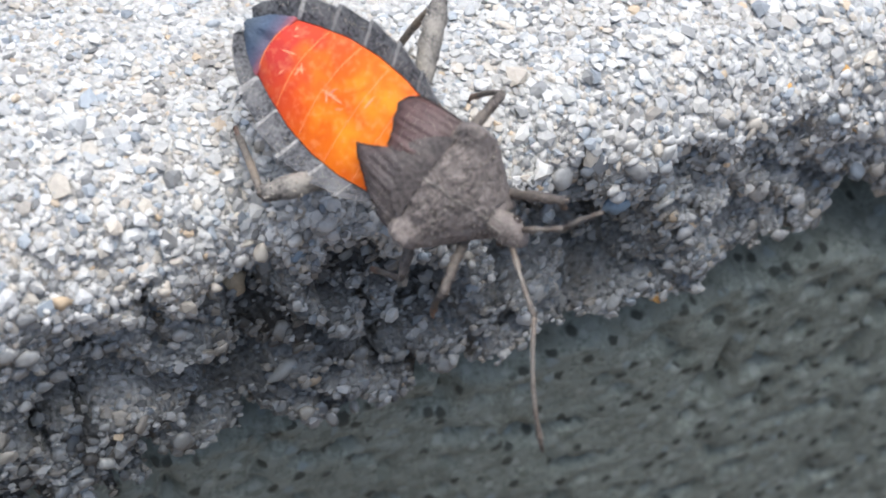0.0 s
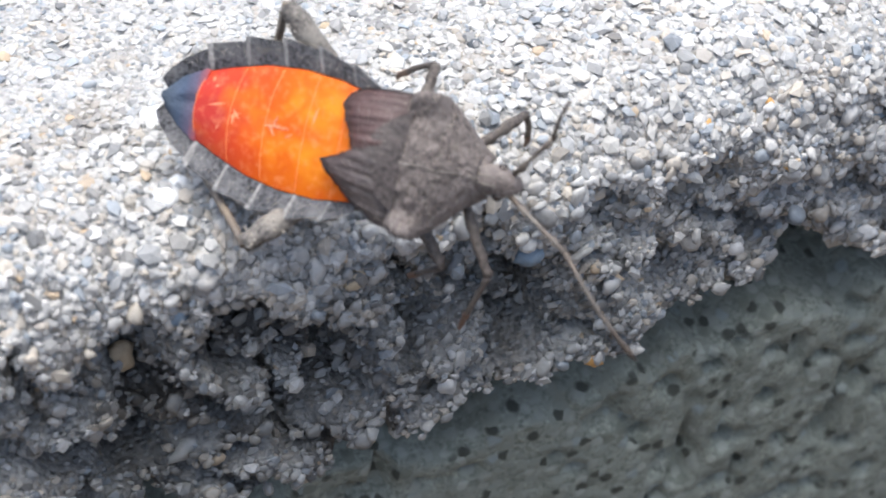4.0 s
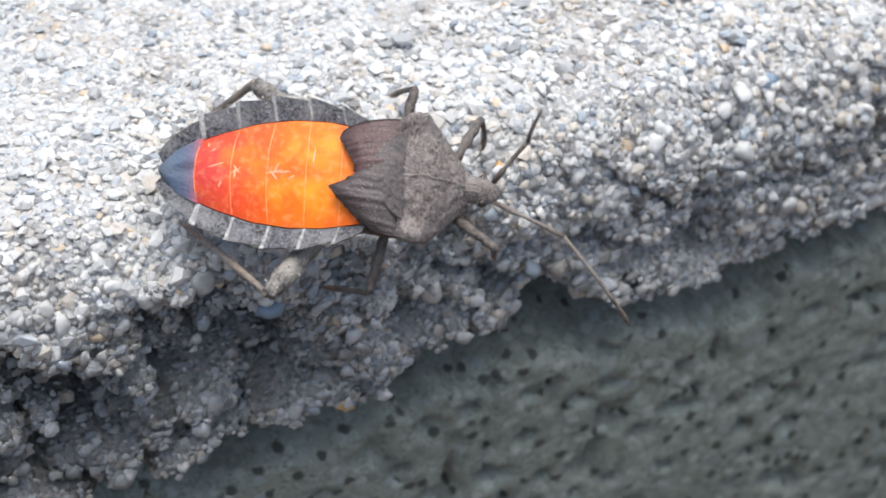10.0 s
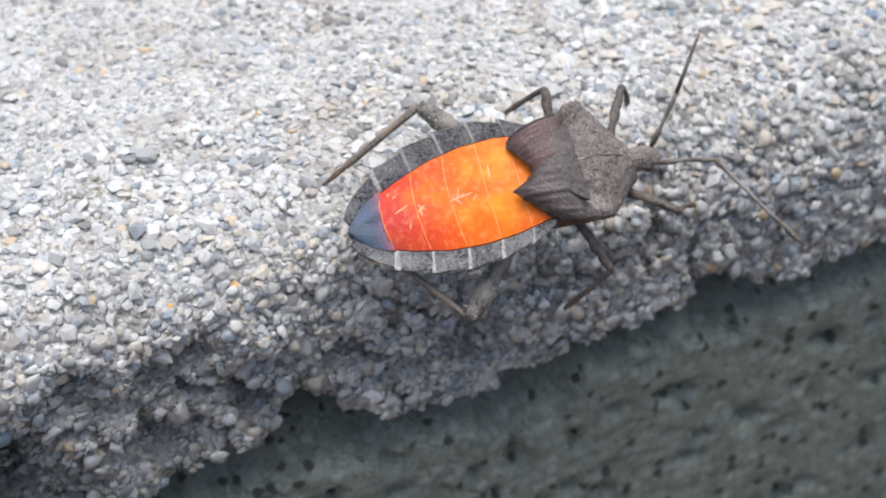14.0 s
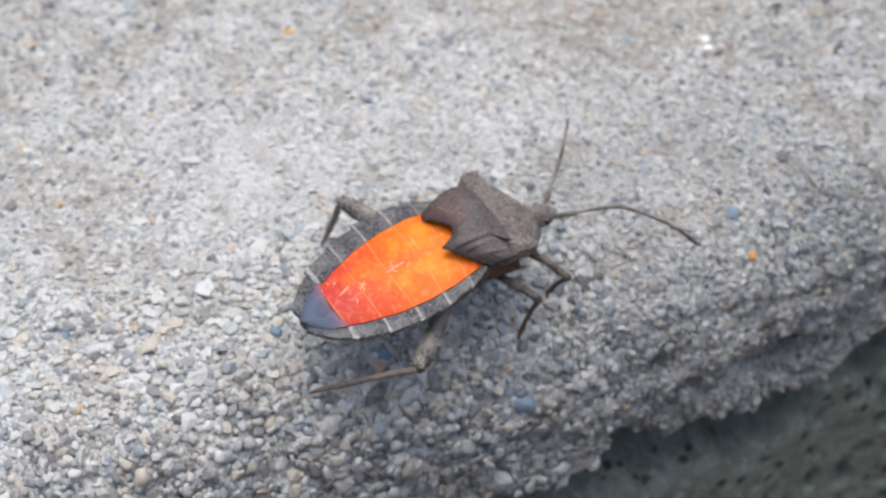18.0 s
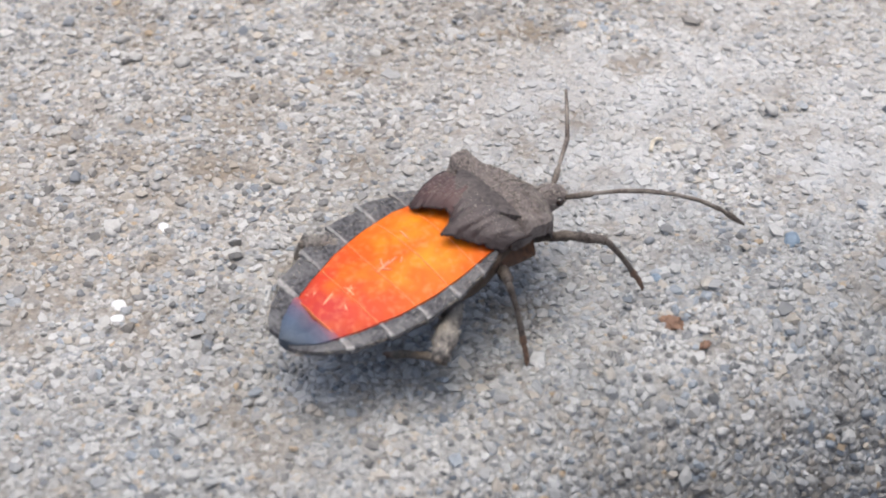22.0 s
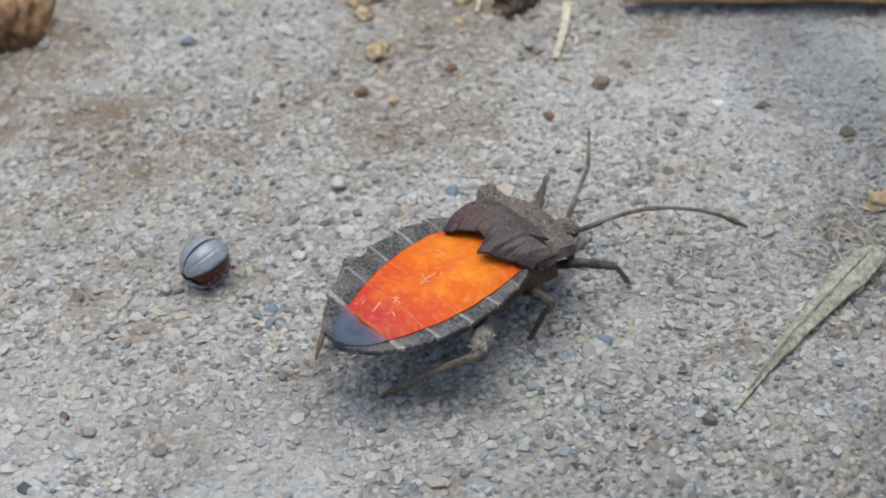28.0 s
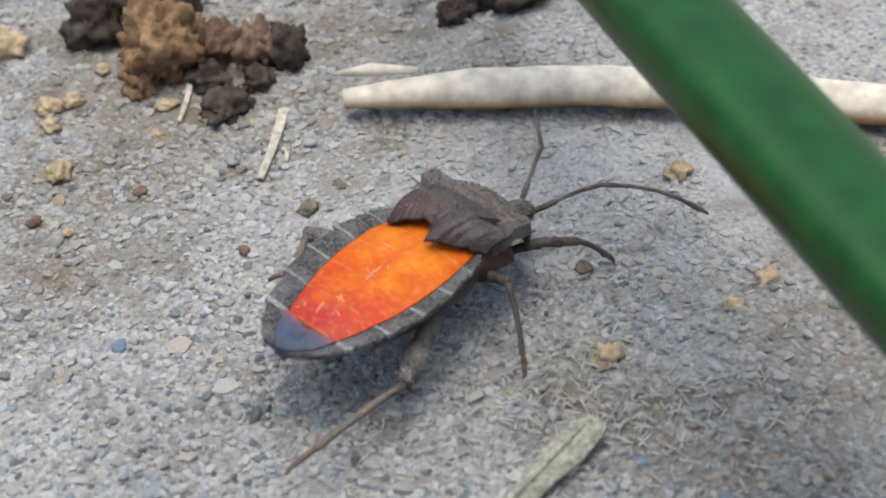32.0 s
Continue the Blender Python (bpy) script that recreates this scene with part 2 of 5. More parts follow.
BACK = back_material()
TAIL = along("blue_grey_tail", "X", [(0.0, (0.055, 0.07, 0.09)), (0.45, (0.06, 0.082, 0.125)), (0.72, (0.10, 0.085, 0.13)), (0.88, (0.26, 0.085, 0.105)), (1.0, (0.40, 0.06, 0.05))], -0.64, -0.41, rough=0.6, scale=5000, bump=0.9)
PLATE = solid("dark_plate", (0.082, 0.080, 0.082), rough=0.75, scale=5500, vary=0.85, bump=1.0, second=(0.20, 0.192, 0.185), blotch=0.6, spec=0.2)
SCAR = solid("pale_scar", (0.74, 0.30, 0.15), rough=0.4, scale=5000, bump=0.3)
BAND = solid("pale_band", (0.29, 0.275, 0.255), rough=0.75, scale=4000, vary=0.5, bump=0.8, second=(0.16, 0.155, 0.15), blotch=0.7)
SUTURE = solid("pale_suture", (0.76, 0.24, 0.075), rough=0.4, scale=5000, bump=0.3)
WING = along("brown_wing", "X", [(0.0, (0.050, 0.034, 0.030)), (0.3, (0.068, 0.048, 0.043)), (0.65, (0.085, 0.066, 0.060)), (1.0, (0.09, 0.074, 0.066))], 0.30, 0.70, rough=0.52, scale=3500, vary=0.5, bump=1.0, spec=0.45)
GRANULE = solid("dull_granule", (0.21, 0.185, 0.155), rough=0.75, scale=6000)
SCUTE = solid("dark_scute", (0.072, 0.059, 0.053), rough=0.6, scale=4500, vary=0.6, bump=1.0, second=(0.13, 0.108, 0.095), blotch=0.5, spec=0.3)
MARGIN = solid("wing_edge", (0.028, 0.018, 0.016), rough=0.5, scale=5000, vary=0.5, bump=0.8, spec=0.35)
SHIELD = solid("granular_shield", (0.142, 0.118, 0.105), rough=0.62, scale=5500, vary=0.55, bump=1.0, second=(0.235, 0.2, 0.178), blotch=0.5, spec=0.2)
FLANK = solid("amber_flank", (0.10, 0.045, 0.02), rough=0.55, scale=3000, vary=0.5, second=(0.06, 0.04, 0.03), blotch=0.7)
WING_RED = along("reddish_wing", "X", [(0.0, (0.045, 0.027, 0.024)), (0.3, (0.088, 0.045, 0.039)), (0.65, (0.092, 0.052, 0.046)), (1.0, (0.085, 0.062, 0.055))], 0.35, 0.72, rough=0.5, scale=3500, vary=0.5, bump=1.0, spec=0.45)
LEG = solid("leg_shell", (0.125, 0.11, 0.095), rough=0.65, scale=5500, vary=0.8, bump=1.0, second=(0.30, 0.27, 0.225), blotch=0.6)
LEG_DARK = solid("dark_leg_shell", (0.075, 0.06, 0.05), rough=0.6, scale=5500, vary=0.7, bump=1.0, second=(0.15, 0.125, 0.10), blotch=0.5)
SHIN = solid("shin_shell", (0.135, 0.112, 0.09), rough=0.6, scale=5000, vary=0.5, bump=0.7, second=(0.25, 0.19, 0.13), blotch=0.6)
FOOT = solid("orange_foot", (0.15, 0.092, 0.062), rough=0.55, scale=4000, vary=0.4)
FEELER = solid("feeler", (0.12, 0.095, 0.075), rough=0.6, scale=6000, vary=0.5, bump=0.8, second=(0.28, 0.25, 0.21), blotch=0.5)
EYE = solid("eye", (0.03, 0.018, 0.012), rough=0.25, scale=6000, spec=0.6)
BELLY = solid("belly", (0.075, 0.048, 0.03), rough=0.6, scale=3000, vary=0.5, second=(0.06, 0.045, 0.035), blotch=0.7)
SPIKE = solid("pale_spine", (0.42, 0.37, 0.30), rough=0.6, scale=5000)
PILL = solid("slate_shell", (0.25, 0.275, 0.315), rough=0.36, scale=2500, vary=0.25, bump=0.15, spec=0.6, coat=0.3)
PILL_DARK = solid("rusty_shell", (0.11, 0.045, 0.03), rough=0.5, scale=3000)
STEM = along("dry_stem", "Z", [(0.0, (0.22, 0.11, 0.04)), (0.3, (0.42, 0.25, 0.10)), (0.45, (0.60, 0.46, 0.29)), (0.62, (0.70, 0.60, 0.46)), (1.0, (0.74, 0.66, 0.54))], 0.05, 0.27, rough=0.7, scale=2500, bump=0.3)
HUSK = solid("dry_husk", (0.35, 0.335, 0.265), rough=0.85, scale=2600, vary=0.5, bump=1.0, second=(0.2, 0.19, 0.145), blotch=0.55, spec=0.2)
STRAW = solid("straw", (0.55, 0.49, 0.38), rough=0.7, scale=2000)
CLOD = solid("reddish_clay", (0.31, 0.195, 0.105), rough=0.95, scale=1200, vary=0.5, bump=1.0, second=(0.14, 0.075, 0.04), blotch=0.6, spec=0.1)
CLOD_DARK = solid("dark_soil", (0.085, 0.065, 0.05), rough=0.95, scale=1200, vary=0.5, bump=1.0, spec=0.1)
CRUMB = solid("tan_crumb", (0.50, 0.38, 0.235), rough=0.9, scale=1800, vary=0.35, bump=0.8, spec=0.2)
RUSSET = solid("russet_crumb", (0.20, 0.12, 0.08), rough=0.9, scale=1800, vary=0.4, bump=0.8)
SPECK = solid("brown_crumb", (0.21, 0.17, 0.13), rough=0.95, scale=1500, vary=0.4, bump=0.9, spec=0.1)
SHELL = solid("bleached_shell", (0.52, 0.49, 0.43), rough=0.7, scale=1500, vary=0.35, bump=0.8)
GREEN = solid("green_blade", (0.008, 0.068, 0.003), rough=0.36, scale=500, vary=0.3, bump=0.04, spec=0.48, second=(0.014, 0.088, 0.005), blotch=0.3)
LEAFGREEN = solid("green_leaf", (0.015, 0.10, 0.013), rough=0.3, scale=1400, vary=0.3, bump=0.15, spec=0.55, second=(0.028, 0.15, 0.022), blotch=0.5)


# ---- mesh helpers; builders work in centimetres ----
def part(name, bm, mats, parent, label="", smooth=True, at=None):
    """Links a bmesh as one mesh object under a thing or a part."""
    bmesh.ops.recalc_face_normals(bm, faces=bm.faces)
    for face in bm.faces:
        face.smooth = smooth
    bmesh.ops.scale(bm, vec=(CM, CM, CM), verts=bm.verts)
    me = bpy.data.meshes.new(name)
    bm.to_mesh(me)
    bm.free()
    for m in mats if isinstance(mats, (list, tuple)) else [mats]:
        me.materials.append(m)
    ob = new(name, me)
    ob.parent = parent
    if at is not None:
        ob.matrix_basis = at
    if label:
        tagged(ob, label)
    return ob


def from_arrays(name, verts, faces, mat, smooth=True, attributes=None):
    """A mesh from arrays: verts (n, 3) in centimetres, faces (m, k)."""
    me = bpy.data.meshes.new(name)
    n, (m, k) = len(verts), faces.shape
    me.vertices.add(n)
    me.vertices.foreach_set("co", (verts * CM).astype(np.float32).ravel())
    me.loops.add(m * k)
    me.loops.foreach_set("vertex_index", faces.astype(np.int32).ravel())
    me.polygons.add(m)
    me.polygons.foreach_set("loop_start", np.arange(m, dtype=np.int32) * k)
    me.polygons.foreach_set("use_smooth", np.full(m, smooth))
    for key, values in (attributes or {}).items():
        me.attributes.new(key, "FLOAT", "POINT").data.foreach_set("value", values.astype(np.float32))
    me.update(calc_edges=True)
    me.materials.append(mat)
    return me


def lattice(x, y, z, seed):
    h = (x.astype(np.uint32) * np.uint32(374761393) + y.astype(np.uint32) * np.uint32(668265263) + z.astype(np.uint32) * np.uint32(2246822519) + np.uint32(seed * 3266489917 % 4294967296))
    h = (h ^ (h >> np.uint32(13))) * np.uint32(1274126177)
    return ((h ^ (h >> np.uint32(16))) & np.uint32(0xFFFFFF)).astype(float) / 0xFFFFFF


def bumpy(x, y, z, freq, seed):
    """Smooth noise from -1 to 1 with freq bumps in a centimetre."""
    p = [np.asarray(c, float) * freq + 1000.0 for c in (x, y, z)]
    i = [np.floor(c).astype(np.int64) for c in p]
    f = [c - k for c, k in zip(p, i)]
    w = [c * c * (3 - 2 * c) for c in f]
    out = 0.0
    for dx in (0, 1):
        for dy in (0, 1):
            for dz in (0, 1):
                weight = (w[0] if dx else 1 - w[0]) * (w[1] if dy else 1 - w[1]) * (w[2] if dz else 1 - w[2])
                out = out + weight * lattice(i[0] + dx, i[1] + dy, i[2] + dz, seed)
    return out * 2 - 1


# ---- the concrete ledge: u runs along its edge, v back from it ----
ROUND, FACE_V, LIP_Z = 0.55, 1.08, -1.85
ARC = ROUND * math.pi / 2
S_LIP = ARC + (-LIP_Z - ROUND)
CE, SE = math.cos(EDGE), math.sin(EDGE)


def edge_form(u):
    """Where the face stands, and how wide its rounding is, along the edge."""
    f = np.clip((u - 5.0) / 3.0, 0, 1)
    return FACE_V - 0.1 * f, ROUND + np.interp(u, (0.3, 2, 5, 8, 12), (0, 0.14, 0.27, 0.4, 0.4))


def lip_z(u):
    """How deep the ragged lip hangs along the edge."""
    return np.interp(u, (-5, 0, 1.5, 4, 5.5, 6.7, 8, 9.7, 10.5, 11.2, 12.2, 14), (-2.3, -2.05, -1.78, -1.7, -1.58, -1.52, -1.66, -1.76, -1.65, -1.28, -1.0, -1.0))


def to_ledge(x, y):
    return CE * x + SE * y, -SE * x + CE * y


# white lime streaks and brown dirt: x, y, reach, strength
LIME = [(12.6, 8.9, 0.8, 0.5), (13.3, 9.0, 0.8, 0.45), (5.5, 5.8, 0.9, 0.5), (18.0, 11.8, 0.5, 0.6), (19.4, 11.7, 0.7, 0.5), (19.1, 10.6, 0.5, 0.5), (12.05, 9.02, 0.28, 0.95), (12.2, 8.8, 0.3, 0.95), (12.75, 8.2, 0.22, 0.95), (12.98, 8.02, 0.25, 0.95), (13.2, 7.9, 0.22, 0.9), (13.5, 7.6, 0.3, 0.8), (11.8, 8.15, 0.9, 0.75), (13.6, 8.8, 0.8, 0.6), (12.4, 8.7, 0.5, 0.6), (13.2, 8.0, 0.7, 0.8), (12.6, 8.8, 0.9, 0.6), (5.4, 5.4, 1.3, 0.2), (0.6, 3.2, 1.8, 0.2), (7.4, 6.0, 1.2, 0.2), (18.3, 11.6, 1.0, 0.45), (17.4, 12.3, 0.9, 0.4), (19.4, 11.0, 0.8, 0.4), (15.0, 8.2, 1.1, 0.45), (3.2, 4.8, 1.4, 0.2), (-1.6, 2.2, 1.4, 0.2), (18.6, 12.4, 1.0, 0.55), (18.2, 13.6, 0.9, 0.55), (19.6, 12.0, 0.8, 0.4)]
DIRT = [(16.3, 13.4, 1.3, 0.7), (15.6, 12.3, 1.1, 0.5), (11.2, 8.9, 1.2, 0.3), (12.9, 12.4, 1.5, 0.6), (18.9, 10.2, 0.8, 0.45), (20.0, 10.6, 1.0, 0.5), (11.0, 10.4, 1.5, 0.4), (17.6, 13.9, 1.2, 0.5), (10.6, 7.8, 1.0, 0.25), (8.6, 8.4, 2.2, 0.3), (14.0, 9.6, 1.6, 0.25), (13.6, 11.8, 1.6, 0.4)]

# bluish damp stone near the edge
SLATE = [(9.4, 5.6, 1.3, 0.4), (8.0, 5.0, 1.1, 0.35), (10.6, 6.2, 1.3, 0.45), (14.6, 7.0, 1.6, 0.44), (12.8, 6.9, 1.4, 0.48), (11.6, 7.0, 1.2, 0.41), (18.8, 9.4, 1.4, 0.34), (17.0, 9.2, 1.5, 0.34), (15.5, 9.3, 1.2, 0.31), (17.7, 8.3, 1.4, 0.37), (14.5, 8.4, 1.0, 0.24), (19.3, 9.8, 1.2, 0.27), (8.2, 4.9, 1.0, 0.2), (16.4, 10.2, 1.1, 0.27), (17.6, 9.9, 1.2, 0.31), (19.1, 9.9, 1.2, 0.31)]


def marks(x, y, z):
    """Lime, dirt, damp, and grime tints with painted shade, at places of the ledge's own space."""
    wx, wy = CE * x - SE * y, SE * x + CE * y
    wob = 0.45 * bumpy(x, y, z, 1.3, 31) + 0.35 * bumpy(x, y, z, 3.5, 32)
    found = []
    for spots in (LIME, DIRT, SLATE):
        total = np.zeros_like(x)
        for sx, sy, reach, much in spots:
            d = np.hypot(wx - sx, wy - sy) / reach
            total = np.maximum(total, much * np.clip(1.25 - d + wob, 0, 1))
        found.append(total)
    # the stones by the edge stay damp at the far end
    damp = 0.55 * np.clip((np.interp(x, (7, 12), (3.0, 3.7)) - y) / 2.4, 0, 1) * np.clip((x - 6.5) / 3.5, 0, 1) * np.clip(1 + wob, 0.3, 1.4)
    found[2] = np.maximum(found[2], damp)
    # so does the whole face, in patches
    wet = np.clip((-0.3 - z) / 0.5, 0, 1) * np.clip(0.62 + 0.5 * bumpy(x, y, z, 2.0, 53) + 0.35 * bumpy(x, y, z, 6.0, 54), 0, 1)
    found[2] = np.maximum(found[2], np.interp(x, (-1, 0.5), (0.65, 0.3)) * wet)
    patchy = np.clip(0.5 * bumpy(x, y, z, 2.2, 33) + 0.5 * bumpy(x, y, z, 6.0, 34), 0, 1)
    # dark grime mixed with shade painted low on the face and by the lip
    film_shade = np.clip(1.6 * (bumpy(x, y, z, 1.6, 38) + 0.7 * bumpy(x, y, z, 5.0, 39) + 0.15), 0, 1) * np.clip((-0.5 - z) / 0.4, 0, 1) * np.interp(x, (-1.3, -0.6, 0.6, 3, 5, 9), (1, 0.5, 0.35, 0.3, 0.12, 0.1))
    film_shade = np.maximum(film_shade, np.clip((-1.25 - z) / 0.4, 0, 1) * np.clip((-0.4 - x) / 1.2, 0, 1) * np.clip(0.5 + 0.8 * bumpy(x, y, z, 3.0, 40), 0, 1))
    film_shade = np.maximum(film_shade, 0.5 * np.clip((np.interp(x, (-1.5, 0), (-0.75, -1.05)) - z) / 0.4, 0, 1) * np.clip(0.7 + 0.6 * bumpy(x, y, z, 2.4, 48), 0, 1) * np.interp(x, (-0.5, 0.8, 3, 5.5), (1, 0.45, 0.3, 0)))
    # greenish growth, deepened downwards to paint in the face's shade
    moss_shade = 0.5 * np.clip((-0.5 - z) * 0.75, 0, 0.8) * np.interp(x, (0, 1.5, 5), (1.15, 0.7, 0.15)) * (0.55 + 0.45 * bumpy(x, y, z, 1.5, 35))
    return {"lime": np.clip(found[0] + 0.38 * patchy * (z > -0.4), 0, 1), "dirt": np.clip(found[1] + 0.75 * np.clip(0.5 * bumpy(x, y, z, 3.1, 36) + 0.5 * bumpy(x, y, z, 7.0, 37), 0, 1), 0, 1), "moss_shade": np.clip(moss_shade, 0, 1), "slate": found[2], "film_shade": film_shade}


def crack_off(u, v, z):
    """How far a place lies from the hairline crack that runs over the edge."""
    return u - (10.2 + 0.42 * (v - 1.0) + 0.035 * bumpy(v * 0 + 3, v, z, 3.0, 8) + 0.02 * bumpy(v * 0 + 5, v, z, 9.0, 9))


# where stones have dropped out of the face: u, z, reach, depth
HOLES = [
    (-1.97, -0.79, 0.16, 0.7), (-1.93, -1.15, 0.14, 0.9), (-2.0, -1.6, 0.18, 0.8), (-2.35, -1.42, 0.15, 0.6), (-2.8, -1.27, 0.16, 0.5), (-1.38, -0.8, 0.14, 0.45), (-1.0, -1.1, 0.16, 0.6),
    (-0.9, -1.5, 0.22, 0.5), (-0.4, -0.9, 0.13, 0.4), (0.12, -1.06, 0.14, 0.5), (0.45, -0.95, 0.12, 0.4), (-0.21, -1.3, 0.16, 0.5), (0.3, -1.48, 0.16, 0.55), (0.8, -0.6, 0.13, 0.3), (1.36, -0.75, 0.13, 0.4),
    (2.54, -1.04, 0.13, 0.45), (2.3, -1.6, 0.25, 0.6), (3.4, -1.3, 0.18, 0.45), (1.3, -1.3, 0.2, 0.5), (9.3, -0.8, 0.1, 0.2), (10.4, -1.15, 0.14, 0.3), (7.2, -1.65, 0.25, 0.3), (5.4, -1.6, 0.15, 0.3), (11.3, -0.9, 0.12, 0.2), (9.04, -1.55, 0.15, 0.4),
]


def ledge_surface(u, s):
    """Places and normals of the ledge's weathered skin; s is the way over the edge, 0 where the rounding starts."""
    front, wide = edge_form(u)
    a = np.clip(s / wide, 0, math.pi / 2)
    v = np.where(s < 0, front + wide - s, front + wide - wide * np.sin(a))
    z = np.where(s < 0, 0.0, -wide + wide * np.cos(a)) - np.maximum(s - wide * math.pi / 2, 0) * (-lip_z(u) - wide) / (S_LIP - wide * math.pi / 2)
    nv, nz = -np.sin(a), np.cos(a)
    rough = np.clip((s + 0.6) / 1.2, 0, 1)
    d = 0.02 * bumpy(u, v, z, 0.8, 1) + 0.008 * bumpy(u, v, z, 5, 2) + 0.006 * bumpy(u, v, z, 14, 3)
    worn = np.interp(u, (-0.5, 1.5, 4, 7, 9), (1.0, 0.75, 0.55, 0.35, 0.2))
    d = d + rough * worn * (0.08 * bumpy(u, v, z, 0.9, 4) + 0.06 * bumpy(u, v, z * 1.8, 2.6, 5) + 0.03 * bumpy(u, v, z * 1.5, 7, 6))
    hollow = np.clip(bumpy(u, v, z * 1.7, 2.1, 7) - 0.28, 0, 1) * np.clip((s - 0.7) / 0.4, 0, 1) * np.clip((1.6 - u) / 1.5, 0.15, 1)
    d = d - 0.55 * hollow
    # crevices between the worn layers of the face
    low = np.clip((s - 0.65) / 0.5, 0, 1) * np.interp(u, (0.2, 1, 5, 8), (1, 0.4, 0.35, 0.1))
    seam = bumpy(u * 0.55, v, z * 1.5, 1.7, 41) + 0.35 * bumpy(u, v, z, 6.0, 42)
    d = d - low * (0.55 * np.clip(0.75 + bumpy(u, v, z, 0.8, 43), 0.1, 1.3)) * np.exp(-((seam / 0.12) ** 2))
    seam = bumpy(u * 0.8, v, z * 1.3, 3.6, 44)
    d = d - low * 0.45 * np.clip(0.6 + bumpy(u, v, z, 1.4, 45), 0, 1.2) * np.exp(-((seam / 0.17) ** 2))
    # the ragged lip breaks back into a dark gap
    ragged = 0.10 + 0.1 * bumpy(u, u * 0, u * 0, 1.1, 46) + 0.08 * bumpy(u, u * 0, u * 0, 4.5, 47)
    d = d - 0.55 * np.clip((s - S_LIP + ragged) / 0.1, 0, 1)
    for hu, hz, reach, deep in HOLES:
        d = d - deep * np.exp(-((u - hu) ** 2 + (z - hz) ** 2) / reach**2) * (s > 0)
    # a hairline crack over the edge
    d = d - 0.07 * np.exp(-((crack_off(u, v, z) / 0.011) ** 2)) * np.clip((s - 0.1) / 0.2, 0, 1)
    return np.stack([u, v + nv * d, z + nz * d], -1), np.stack([np.zeros_like(u), nv, nz], -1)


def build_ledge():
    us = np.concatenate([np.linspace(-150, -6, 10), np.arange(-5.4, 10.0, 0.055), np.arange(10.0, 10.75, 0.012), np.arange(10.76, 26.6, 0.055), np.linspace(27.5, 170, 10)])
    ss = np.concatenate([np.linspace(-60, -10.5, 8), np.arange(-10, -0.5, 0.075), np.arange(-0.5, S_LIP, 0.034)])
    gu, gs = np.meshgrid(us, ss, indexing="ij")
    place, _ = ledge_surface(gu.ravel(), gs.ravel())
    place = place.reshape(len(us), len(ss), 3)
    # behind, the block drops to the ground; under the lip it turns inwards
    back = np.stack([us, np.full_like(us, 61.7), np.full_like(us, -45.0)], -1)[:, None]
    lip = place[:, -1:] + np.array([0, 0.9, -0.08])
    grid = np.concatenate([back, place, lip], 1)
    n, m = grid.shape[:2]
    index = np.arange(n * m).reshape(n, m)
    faces = np.stack([index[:-1, :-1], index[:-1, 1:], index[1:, 1:], index[1:, :-1]], -1).reshape(-1, 4)
    flat = grid.reshape(-1, 3)
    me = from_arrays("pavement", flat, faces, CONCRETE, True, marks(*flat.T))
    ob = tagged(new("pavement", me), "weathered grey concrete ledge with a worn rounded edge", "pavement", kind="structure")
    ob.rotation_euler[2] = EDGE
    return ob


ICO = bmesh.new()
bmesh.ops.create_icosphere(ICO, subdivisions=1, radius=1)
ICO_V = np.array([v.co[:] for v in ICO.verts])
ICO_F = np.array([[v.index for v in f.verts] for f in ICO.faces if f.calc_center_median().z > -0.6])
ICO.free()


FINE = bmesh.new()
bmesh.ops.create_icosphere(FINE, subdivisions=2, radius=1)
FINE_V = np.array([v.co[:] for v in FINE.verts])
FINE_F = np.array([[v.index for v in f.verts] for f in FINE.faces if f.calc_center_median().z > -0.6])
FINE.free()


